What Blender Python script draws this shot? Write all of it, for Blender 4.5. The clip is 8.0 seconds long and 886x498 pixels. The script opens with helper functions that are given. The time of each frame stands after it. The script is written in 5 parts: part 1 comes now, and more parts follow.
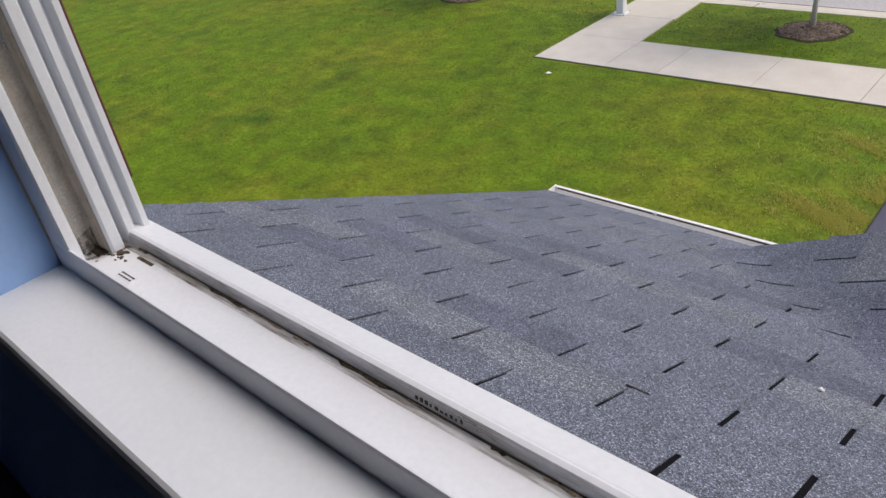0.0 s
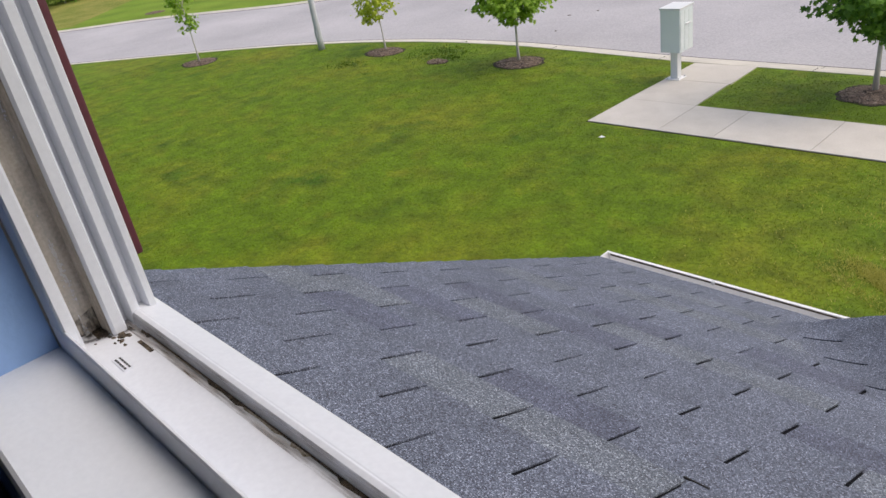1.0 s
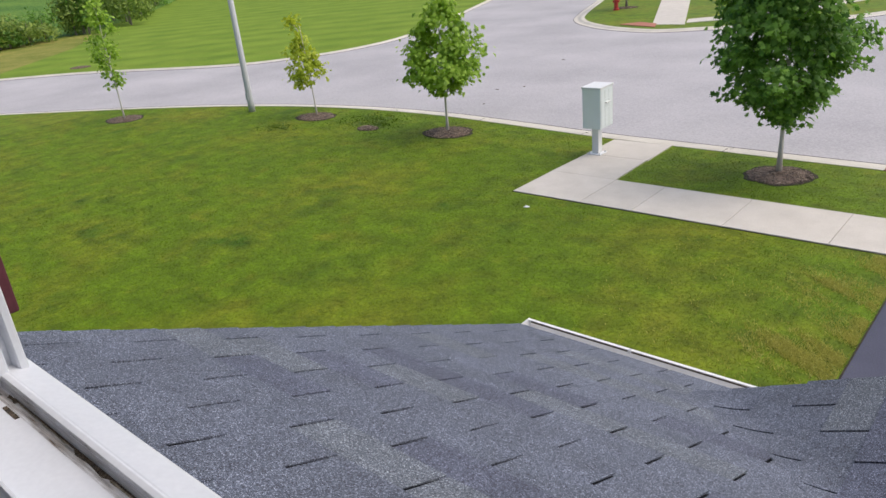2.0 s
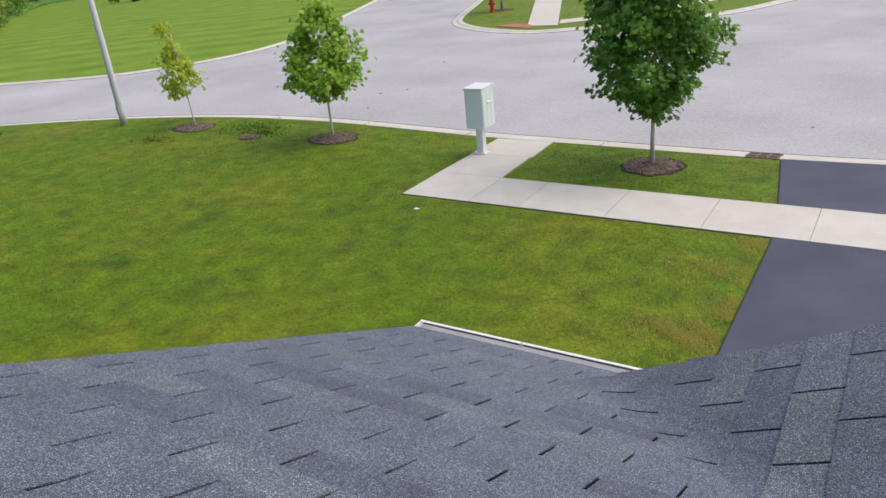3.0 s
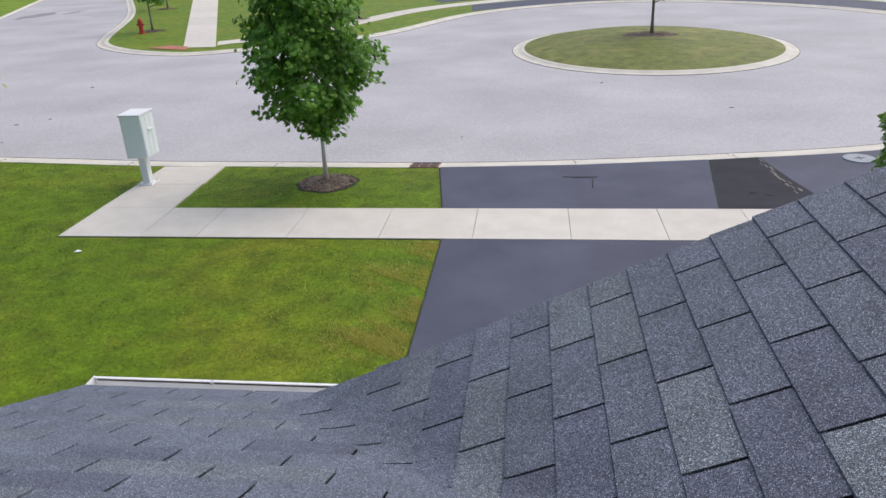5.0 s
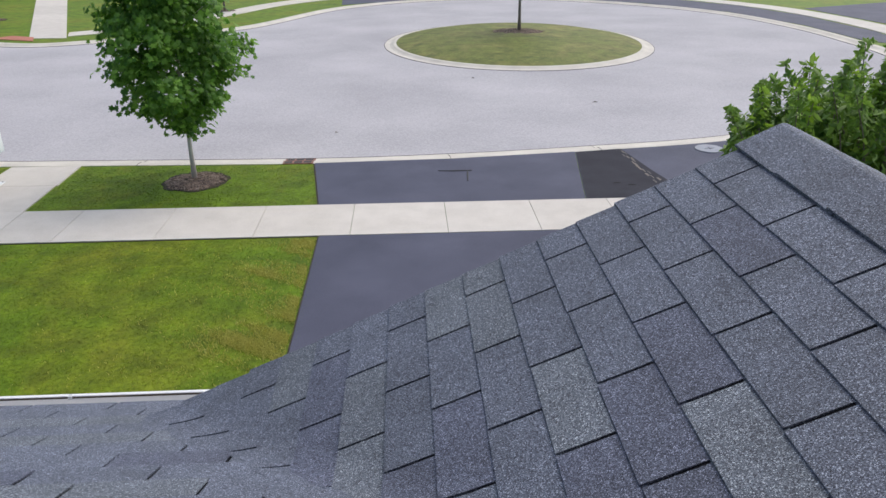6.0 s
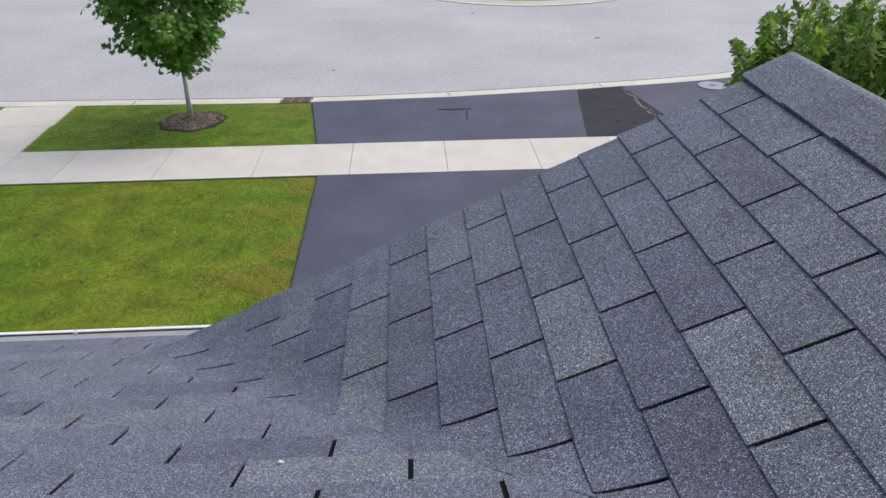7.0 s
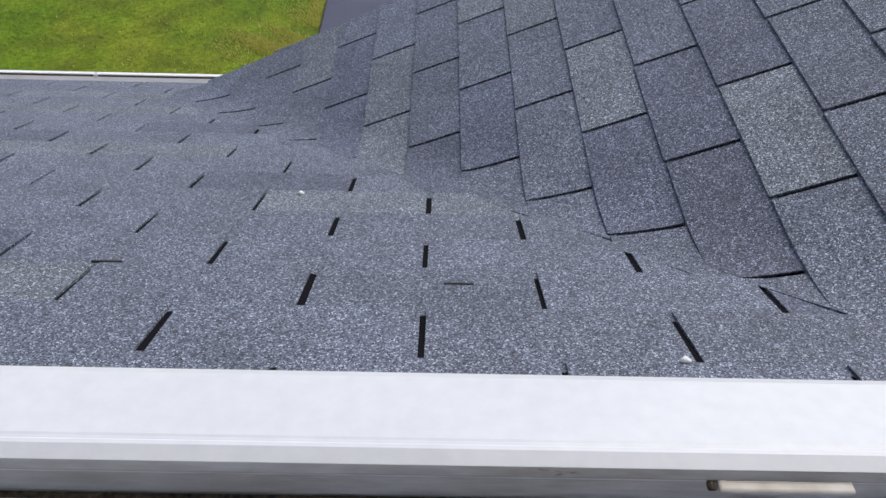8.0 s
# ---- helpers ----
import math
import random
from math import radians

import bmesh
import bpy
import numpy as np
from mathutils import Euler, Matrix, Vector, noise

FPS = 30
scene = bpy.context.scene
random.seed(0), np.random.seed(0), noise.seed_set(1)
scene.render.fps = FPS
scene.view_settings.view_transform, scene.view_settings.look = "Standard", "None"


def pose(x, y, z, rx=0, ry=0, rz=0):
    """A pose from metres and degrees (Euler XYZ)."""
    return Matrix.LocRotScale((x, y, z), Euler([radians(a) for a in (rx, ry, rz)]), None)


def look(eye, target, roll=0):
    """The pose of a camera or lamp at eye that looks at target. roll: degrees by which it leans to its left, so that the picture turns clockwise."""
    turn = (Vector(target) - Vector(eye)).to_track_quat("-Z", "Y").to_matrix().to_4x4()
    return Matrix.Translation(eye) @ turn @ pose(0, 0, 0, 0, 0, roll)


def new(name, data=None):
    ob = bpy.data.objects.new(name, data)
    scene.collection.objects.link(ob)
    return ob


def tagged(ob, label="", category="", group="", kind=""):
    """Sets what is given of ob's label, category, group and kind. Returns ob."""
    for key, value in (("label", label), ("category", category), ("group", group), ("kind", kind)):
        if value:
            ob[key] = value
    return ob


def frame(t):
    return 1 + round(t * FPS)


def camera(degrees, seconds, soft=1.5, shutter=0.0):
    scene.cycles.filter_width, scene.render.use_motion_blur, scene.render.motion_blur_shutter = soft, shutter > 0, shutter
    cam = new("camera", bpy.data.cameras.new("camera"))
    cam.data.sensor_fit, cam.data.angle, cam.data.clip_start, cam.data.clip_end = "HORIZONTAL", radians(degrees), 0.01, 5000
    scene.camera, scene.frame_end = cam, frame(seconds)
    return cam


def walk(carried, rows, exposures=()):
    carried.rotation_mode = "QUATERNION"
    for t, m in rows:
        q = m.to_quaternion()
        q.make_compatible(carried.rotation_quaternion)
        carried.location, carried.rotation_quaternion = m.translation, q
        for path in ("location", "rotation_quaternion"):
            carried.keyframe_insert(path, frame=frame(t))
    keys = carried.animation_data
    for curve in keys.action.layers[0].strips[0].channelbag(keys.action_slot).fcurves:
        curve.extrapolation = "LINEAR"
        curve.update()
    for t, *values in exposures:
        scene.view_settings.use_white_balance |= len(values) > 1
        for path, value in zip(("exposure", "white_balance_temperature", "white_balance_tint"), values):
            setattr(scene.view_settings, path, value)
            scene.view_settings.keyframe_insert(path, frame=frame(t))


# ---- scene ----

# x runs along the house front, y away from it, z up; the lawn is z = 0
cam = camera(62.56, 8.0)
ROWS = [
    (0.0, -0.0046, -0.5879, 4.1034, 41.395, -32.912, 7.529),
    (0.1, 0.0016, -0.5644, 4.1088, 41.891, -30.293, 7.583),
    (0.2, 0.0083, -0.5526, 4.1017, 40.975, -29.083, 7.372),
    (0.3, 0.0062, -0.5500, 4.0960, 40.418, -28.958, 6.981),
    (0.5, -0.0029, -0.5482, 4.0950, 42.229, -29.357, 7.916),
    (0.8, -0.0165, -0.5252, 4.0794, 41.581, -28.979, 7.277),
    (1.0, -0.0348, -0.5313, 4.0852, 45.397, -27.533, 8.872),
    (1.2, -0.0244, -0.5125, 4.0959, 46.071, -24.209, 8.088),
    (1.5, -0.0125, -0.5225, 4.0871, 42.434, -20.038, 5.870),
    (1.7, -0.0233, -0.5177, 4.0808, 42.134, -22.079, 5.840),
    (2.8, -0.0177, -0.4962, 4.0759, 33.620, -23.303, 4.882),
    (3.0, -0.0158, -0.4782, 4.0643, 31.657, -23.533, 5.432),
    (3.2, -0.0216, -0.4932, 4.0680, 30.938, -23.876, 5.431),
    (3.5, -0.0103, -0.4838, 4.0669, 24.753, -25.122, 5.253),
    (3.7, -0.0225, -0.4901, 4.0741, 22.107, -24.601, 5.666),
    (4.0, -0.0038, -0.4687, 4.0707, 18.954, -23.770, 4.983),
    (4.5, 0.0050, -0.4467, 4.0624, 13.079, -23.174, 4.202),
    (4.7, 0.0044, -0.4507, 4.0707, 10.445, -23.639, 3.597),
    (5.8, 0.0225, -0.4373, 4.0531, -1.499, -23.285, 0.168),
    (6.0, 0.0228, -0.4331, 4.0523, -2.869, -24.293, 0.332),
    (6.2, 0.0340, -0.4242, 4.0502, -4.298, -24.963, 0.369),
    (6.5, 0.0297, -0.4261, 4.0499, -4.272, -25.199, 0.131),
    (7.0, 0.0164, -0.4383, 4.0310, -3.007, -28.919, 0.510),
    (7.2, 0.0215, -0.4472, 3.9973, -1.497, -33.570, 0.343),
    (7.5, 0.0132, -0.4562, 3.9593, -1.320, -40.336, -1.355),
    (8.0, 0.0157, -0.4639, 3.9466, 0.429, -45.622, -1.122),
]
EXPOSURE = 0.05
walk(cam, [(t, pose(x, y, z, 90 + pitch, roll, yaw)) for t, x, y, z, yaw, pitch, roll in ROWS], [(0.0, EXPOSURE, 6680, 11), (1.5, EXPOSURE, 6600, 10), (3.5, EXPOSURE, 6420, 9), (6.5, EXPOSURE - 0.05, 6250, 8), (7.0, EXPOSURE - 0.02, 6250, 8), (7.5, EXPOSURE + 0.20, 6400, 8), (8.0, EXPOSURE + 0.08, 6300, 8)])

# ---- light: a bright overcast sky ----
world = bpy.data.worlds.new("overcast_sky")
scene.world = world
world.use_nodes = True
wn = world.node_tree.nodes
sky = wn.new("ShaderNodeTexSky")
sky.sky_type = "NISHITA"
sky.sun_disc = False
sky.sun_elevation, sky.sun_rotation = radians(55), radians(50)
sky.dust_density, sky.air_density, sky.ozone_density = 5.0, 1.0, 1.0
wn["Background"].inputs["Strength"].default_value = 0.15
world.node_tree.links.new(sky.outputs[0], wn["Background"].inputs["Color"])
sun_data = bpy.data.lights.new("sun", "SUN")
sun_data.energy, sun_data.angle, sun_data.color = 1.5, radians(85), (1.0, 0.99, 0.97)
sun = new("sun", sun_data)
sun.matrix_world = look((12.0, 10.0, 26.0), (0, 0, 4.0))


# ---- materials ----
def material(name, colours, scale=8.0, fine=120.0, rough=0.8, bump=0.2, fine_bump=0.15, metal=0.0, per_object=0.0, contrast=1.0, depth=0.004, spec=0.5):
    """Colours: dark and light ends. Two scales of noise on world position, with relief from both."""
    m = bpy.data.materials.new(name)
    m.use_nodes = True
    n, l = m.node_tree.nodes, m.node_tree.links
    b = n["Principled BSDF"]
    geo = n.new("ShaderNodeNewGeometry")
    big, small = n.new("ShaderNodeTexNoise"), n.new("ShaderNodeTexNoise")
    for t, s, d in ((big, scale, 5.0), (small, fine, 2.0)):
        t.inputs["Scale"].default_value, t.inputs["Detail"].default_value = s, d
        l.new(geo.outputs["Position"], t.inputs["Vector"])
    mix = n.new("ShaderNodeMath")
    mix.operation = "ADD"
    l.new(big.outputs["Fac"], mix.inputs[0])
    l.new(small.outputs["Fac"], mix.inputs[1])
    last = mix.outputs[0]
    if per_object:
        info = n.new("ShaderNodeObjectInfo")
        mul = n.new("ShaderNodeMath")
        mul.operation = "MULTIPLY_ADD"
        l.new(info.outputs["Random"], mul.inputs[0])
        mul.inputs[1].default_value, mul.inputs[2].default_value = per_object, -per_object / 2
        add = n.new("ShaderNodeMath")
        l.new(last, add.inputs[0])
        l.new(mul.outputs[0], add.inputs[1])
        last = add.outputs[0]
    ramp = n.new("ShaderNodeMapRange")
    ramp.inputs["From Min"].default_value, ramp.inputs["From Max"].default_value = 1 - 0.4 / contrast, 1 + 0.4 / contrast
    l.new(last, ramp.inputs["Value"])
    col = n.new("ShaderNodeMix")
    col.data_type = "RGBA"
    col.inputs["A"].default_value, col.inputs["B"].default_value = (*colours[0], 1), (*colours[1], 1)
    l.new(ramp.outputs["Result"], col.inputs["Factor"])
    l.new(col.outputs["Result"], b.inputs["Base Color"])
    b.inputs["Roughness"].default_value, b.inputs["Metallic"].default_value = rough, metal
    b.inputs["Specular IOR Level"].default_value = spec
    b1, b2 = n.new("ShaderNodeBump"), n.new("ShaderNodeBump")
    b1.inputs["Strength"].default_value, b2.inputs["Strength"].default_value = bump, fine_bump
    b1.inputs["Distance"].default_value = b2.inputs["Distance"].default_value = depth
    l.new(big.outputs["Fac"], b1.inputs["Height"])
    l.new(small.outputs["Fac"], b2.inputs["Height"])
    l.new(b1.outputs["Normal"], b2.inputs["Normal"])
    l.new(b2.outputs["Normal"], b.inputs["Normal"])
    return m


def leaf_material(name, dark, light, trans=0.35):
    m = bpy.data.materials.new(name)
    m.use_nodes = True
    n, l = m.node_tree.nodes, m.node_tree.links
    b = n["Principled BSDF"]
    geo = n.new("ShaderNodeNewGeometry")
    col = n.new("ShaderNodeMix")
    col.data_type = "RGBA"
    col.inputs["A"].default_value, col.inputs["B"].default_value = (*dark, 1), (*light, 1)
    l.new(geo.outputs["Random Per Island"], col.inputs["Factor"])
    l.new(col.outputs["Result"], b.inputs["Base Color"])
    b.inputs["Roughness"].default_value = 0.5
    tr = n.new("ShaderNodeBsdfTranslucent")
    l.new(col.outputs["Result"], tr.inputs["Color"])
    mx = n.new("ShaderNodeMixShader")
    mx.inputs[0].default_value = trans
    l.new(b.outputs[0], mx.inputs[1])
    l.new(tr.outputs[0], mx.inputs[2])
    l.new(mx.outputs[0], n["Material Output"].inputs["Surface"])
    return m


def shingle_material(name, blend):
    """Ceramic granules: coarse and fine speckle, faint streaks, and the tone of the granule blend."""
    m = bpy.data.materials.new(name)
    m.use_nodes = True
    n, l = m.node_tree.nodes, m.node_tree.links
    b = n["Principled BSDF"]
    geo, info = n.new("ShaderNodeNewGeometry"), n.new("ShaderNodeObjectInfo")
    grain = n.new("ShaderNodeTexVoronoi")
    grain.inputs["Scale"].default_value = 600
    blot = n.new("ShaderNodeTexNoise")
    blot.inputs["Scale"].default_value, blot.inputs["Detail"].default_value = 130, 2
    wide = n.new("ShaderNodeTexNoise")
    wide.inputs["Scale"].default_value, wide.inputs["Detail"].default_value = 7, 4
    for t in (grain, blot, wide):
        l.new(geo.outputs["Position"], t.inputs["Vector"])
    sep = n.new("ShaderNodeSeparateColor")
    l.new(grain.outputs["Color"], sep.inputs[0])
    speck = n.new("ShaderNodeValToRGB")
    stops = speck.color_ramp.elements
    stops[0].position, stops[0].color = 0.0, (0.010, 0.011, 0.019, 1)
    stops[1].position, stops[1].color = 1.0, (0.50, 0.54, 0.61, 1)
    for at, c in ((0.3, (0.055, 0.063, 0.086, 1)), (0.7, (0.118, 0.134, 0.170, 1)), (0.9, (0.215, 0.238, 0.28, 1))):
        stops.new(at).color = c
    l.new(sep.outputs[0], speck.inputs["Fac"])
    tone = n.new("ShaderNodeValToRGB")
    stops = tone.color_ramp.elements
    for stop, k in zip(stops, (0.92, 1.08)):
        stop.color = (*(c * k for c in blend), 1)
    stops.new(0.5).color = (*blend, 1)
    l.new(info.outputs["Random"], tone.inputs["Fac"])
    mul = n.new("ShaderNodeMix")
    mul.data_type, mul.blend_type = "RGBA", "MULTIPLY"
    mul.inputs["Factor"].default_value = 1.0
    l.new(speck.outputs[0], mul.inputs["A"])
    l.new(tone.outputs[0], mul.inputs["B"])
    both = n.new("ShaderNodeMath")
    l.new(blot.outputs["Fac"], both.inputs[0])
    l.new(wide.outputs["Fac"], both.inputs[1])
    var = n.new("ShaderNodeMapRange")
    for k, v in (("From Min", 0.7), ("From Max", 1.3), ("To Min", 0.78), ("To Max", 1.22)):
        var.inputs[k].default_value = v
    l.new(both.outputs[0], var.inputs["Value"])
    fin = n.new("ShaderNodeVectorMath")
    fin.operation = "SCALE"
    l.new(mul.outputs["Result"], fin.inputs[0])
    l.new(var.outputs["Result"], fin.inputs["Scale"])
    l.new(fin.outputs[0], b.inputs["Base Color"])
    b.inputs["Roughness"].default_value, b.inputs["Specular IOR Level"].default_value = 0.74, 0.55
    bump = n.new("ShaderNodeBump")
    bump.inputs["Strength"].default_value, bump.inputs["Distance"].default_value = 0.8, 0.0013
    l.new(sep.outputs[1], bump.inputs["Height"])
    l.new(bump.outputs["Normal"], b.inputs["Normal"])
    return m


def lawn_colour(n, l, green, straw, deep):
    """Green turf with worn straw-coloured patches, deep green patches and tufts, from position."""
    geo = n.new("ShaderNodeNewGeometry")

    def field(scale, detail, lo, hi, to=(0.0, 1.0)):
        t, r = n.new("ShaderNodeTexNoise"), n.new("ShaderNodeMapRange")
        t.inputs["Scale"].default_value, t.inputs["Detail"].default_value, t.inputs["Roughness"].default_value = scale, detail, 0.62
        for k, v in (("From Min", lo), ("From Max", hi), ("To Min", to[0]), ("To Max", to[1])):
            r.inputs[k].default_value = v
        l.new(geo.outputs["Position"], t.inputs["Vector"])
        l.new(t.outputs["Fac"], r.inputs["Value"])
        return r.outputs["Result"]

    last = None
    for scale, lo, hi, colour in ((0.42, 0.46, 0.74, straw), (1.7, 0.55, 0.78, straw), (0.85, 0.55, 0.70, deep)):
        mx = n.new("ShaderNodeMix")
        mx.data_type = "RGBA"
        mx.inputs["A"].default_value, mx.inputs["B"].default_value = (*green, 1), (*colour, 1)
        if last is not None:
            l.new(last, mx.inputs["A"])
        l.new(field(scale, 5, lo, hi), mx.inputs["Factor"])
        last = mx.outputs["Result"]
    for scale, detail, to in ((2.6, 6, (0.66, 1.36)), (17.0, 3, (0.76, 1.25))):
        sc = n.new("ShaderNodeVectorMath")
        sc.operation = "SCALE"
        l.new(last, sc.inputs[0])
        l.new(field(scale, detail, 0.3, 0.7, to), sc.inputs["Scale"])
        last = sc.outputs[0]
    return last


def grass_material(name, green, straw, deep, trans=0.3, blades=True):
    """Turf: the patches of the lawn, and a tone of its own for each blade."""
    m = bpy.data.materials.new(name)
    m.use_nodes = True
    n, l = m.node_tree.nodes, m.node_tree.links
    b = n["Principled BSDF"]
    last = lawn_colour(n, l, green, straw, deep)
    if blades:
        geo, r, sc = n.new("ShaderNodeNewGeometry"), n.new("ShaderNodeMapRange"), n.new("ShaderNodeVectorMath")
        r.inputs["To Min"].default_value, r.inputs["To Max"].default_value = 0.72, 1.3
        sc.operation = "SCALE"
        l.new(geo.outputs["Random Per Island"], r.inputs["Value"])
        l.new(last, sc.inputs[0])
        l.new(r.outputs["Result"], sc.inputs["Scale"])
        last = sc.outputs[0]
    l.new(last, b.inputs["Base Color"])
    b.inputs["Roughness"].default_value, b.inputs["Specular IOR Level"].default_value = 0.7, 0.25
    if trans:
        tr, mx = n.new("ShaderNodeBsdfTranslucent"), n.new("ShaderNodeMixShader")
        l.new(last, tr.inputs["Color"])
        mx.inputs[0].default_value = trans
        l.new(b.outputs[0], mx.inputs[1])
        l.new(tr.outputs[0], mx.inputs[2])
        l.new(mx.outputs[0], n["Material Output"].inputs["Surface"])
    return m


def striped_lawn():
    """Far lawn with mowing stripes."""
    m = material("striped_lawn", ((0.108, 0.19, 0.016), (0.205, 0.29, 0.036)), 0.5, 14, 0.95, 0.2, 0.4, contrast=1.3, depth=0.03, spec=0.2)
    n, l = m.node_tree.nodes, m.node_tree.links
    b = n["Principled BSDF"]
    geo, dot, wave = n.new("ShaderNodeNewGeometry"), n.new("ShaderNodeVectorMath"), n.new("ShaderNodeMath")
    dot.operation, wave.operation = "DOT_PRODUCT", "SINE"
    dot.inputs[1].default_value = (-0.62 * 2.1, 0.78 * 2.1, 0)
    l.new(geo.outputs["Position"], dot.inputs[0])
    warp, bend = n.new("ShaderNodeTexNoise"), n.new("ShaderNodeMath")
    warp.inputs["Scale"].default_value, warp.inputs["Detail"].default_value = 0.35, 4
    bend.operation, bend.inputs[1].default_value = "MULTIPLY_ADD", 4.5
    l.new(geo.outputs["Position"], warp.inputs["Vector"])
    l.new(warp.outputs["Fac"], bend.inputs[0])
    l.new(dot.outputs["Value"], bend.inputs[2])
    l.new(bend.outputs[0], wave.inputs[0])
    r = n.new("ShaderNodeMapRange")
    for k, v in (("From Min", -1.0), ("From Max", 1.0), ("To Min", 0.91), ("To Max", 1.10)):
        r.inputs[k].default_value = v
    l.new(wave.outputs[0], r.inputs["Value"])
    sc = n.new("ShaderNodeVectorMath")
    sc.operation = "SCALE"
    src = b.inputs["Base Color"].links[0].from_socket
    l.new(src, sc.inputs[0])
    l.new(r.outputs["Result"], sc.inputs["Scale"])
    l.new(sc.outputs[0], b.inputs["Base Color"])
    return m


M_STRIPED = striped_lawn()
TURF = ((0.106, 0.174, 0.004), (0.180, 0.190, 0.012), (0.058, 0.120, 0.004))
M_LAWN = grass_material("lawn_grass", *TURF, trans=0.0, blades=False)
M_BLADE = grass_material("grass_blades", *TURF)
M_ISLAND = grass_material("tired_lawn", (0.125, 0.145, 0.028), (0.22, 0.19, 0.06), (0.055, 0.085, 0.014), trans=0.0, blades=False)
M_STRAW = leaf_material("dry_grass", (0.40, 0.40, 0.07), (0.58, 0.54, 0.14), 0.4)
M_FIELD = material("crop_field", ((0.045, 0.13, 0.025), (0.15, 0.25, 0.045)), 0.12, 3, 0.9, 0.3, 0.6, contrast=1.4, depth=0.3, spec=0.2)
M_ROAD = material("worn_pale_asphalt", ((0.315, 0.305, 0.325), (0.49, 0.475, 0.495)), 0.3, 26, 0.95, 0.05, 0.25, depth=0.004, contrast=1.2)
M_DRIVE = material("sealed_dark_asphalt", ((0.040, 0.043, 0.070), (0.098, 0.102, 0.15)), 0.9, 90, 0.7, 0.1, 0.3, spec=0.25)
M_PATCH = material("fresh_black_sealer", ((0.028, 0.028, 0.036), (0.05, 0.05, 0.062)), 2.0, 90, 0.9, 0.1, 0.3, spec=0.15)
M_CONCRETE = material("pale_concrete", ((0.49, 0.455, 0.41), (0.63, 0.59, 0.54)), 2.5, 70, 0.85, 0.1, 0.2, per_object=0.3)
M_KERB = material("kerb_concrete", ((0.46, 0.43, 0.38), (0.68, 0.64, 0.57)), 1.6, 60, 0.85, 0.1, 0.2)
M_MULCH = material("bark_mulch", ((0.035, 0.024, 0.019), (0.24, 0.17, 0.13)), 9.0, 55, 0.95, 1.0, 1.0, contrast=2.0, depth=0.03)
M_CHIP = material("weathered_bark_chips", ((0.07, 0.05, 0.04), (0.36, 0.28, 0.22)), 25, 120, 0.95, 0.4, 0.6, contrast=2.0, depth=0.006)
M_SOIL = material("damp_dark_soil", ((0.018, 0.014, 0.010), (0.06, 0.045, 0.032)), 12, 70, 0.95, 0.4, 0.6, depth=0.01)
M_SHINGLE = shingle_material("grey_granule_shingle", (1.0, 1.02, 1.12))
M_SHINGLE_PALE = shingle_material("pale_granule_shingle", (1.19, 1.21, 1.20))
M_SHINGLE_DARK = shingle_material("slate_granule_shingle", (0.82, 0.82, 0.97))
# near black: the shade inside the shingle slots is put into the deck colour
M_DECK = material("slot_shade_deck", ((0.005, 0.005, 0.007), (0.010, 0.010, 0.013)), 8, 300, 0.95, 0.1, 0.4, spec=0.05)
M_WHITE = material("white_vinyl", ((0.62, 0.645, 0.70), (0.70, 0.725, 0.78)), 14, 240, 0.35, 0.02, 0.02)
M_GUTTER = material("white_painted_aluminium", ((0.74, 0.74, 0.75), (0.82, 0.82, 0.83)), 10, 200, 0.35, 0.02, 0.02)
M_TRACK = material("grimy_vinyl", ((0.42, 0.38, 0.33), (0.72, 0.70, 0.67)), 22, 160, 0.5, 0.05, 0.05, contrast=1.2)
# window grime, and the painted shade strip under the gutter lip
M_GRIME_SHADE = material("black_grime_and_shade", ((0.014, 0.010, 0.007), (0.12, 0.09, 0.06)), 110, 600, 0.9, 0.5, 0.5, contrast=1.6)
M_DIRT = material("brown_dust", ((0.16, 0.12, 0.08), (0.5, 0.45, 0.38)), 90, 500, 0.9, 0.3, 0.3, contrast=1.4)
M_SCRAPE = material("scraped_asphalt", ((0.10, 0.095, 0.10), (0.26, 0.23, 0.20)), 6, 90, 0.95, 0.1, 0.3, contrast=1.6, spec=0.15)
M_STOOL = material("white_painted_wood", ((0.68, 0.72, 0.79), (0.74, 0.78, 0.85)), 10, 200, 0.4, 0.03, 0.03)
M_BLUE = material("blue_wall_paint", ((0.27, 0.44, 0.76), (0.30, 0.48, 0.82)), 6, 180, 0.7, 0.03, 0.1)
M_MAROON = material("maroon_shutter_paint", ((0.06, 0.012, 0.018), (0.10, 0.02, 0.03)), 9, 150, 0.5, 0.05, 0.1)
M_SIDING = material("white_siding", ((0.85, 0.85, 0.86), (0.91, 0.91, 0.92)), 3, 90, 0.7, 0.05, 0.1)
M_WALL = material("tan_vinyl_siding", ((0.36, 0.335, 0.29), (0.43, 0.40, 0.35)), 3, 90, 0.7, 0.05, 0.1)
M_CEILING = material("white_ceiling_paint", ((0.7, 0.7, 0.7), (0.78, 0.78, 0.78)), 3, 90, 0.8, 0.02, 0.1)
M_CARPET = material("dark_carpet", ((0.05, 0.05, 0.055), (0.09, 0.09, 0.1)), 6, 150, 0.95, 0.2, 0.5)
M_BARK = material("grey_bark", ((0.14, 0.12, 0.10), (0.30, 0.27, 0.23)), 30, 160, 0.9, 0.5, 0.5, depth=0.01)
M_PALEBARK = material("pale_young_bark", ((0.52, 0.49, 0.46), (0.70, 0.66, 0.62)), 30, 160, 0.85, 0.3, 0.4, depth=0.006)
M_STEEL = material("galvanised_steel", ((0.44, 0.45, 0.48), (0.54, 0.55, 0.58)), 6, 120, 0.7, 0.03, 0.05)
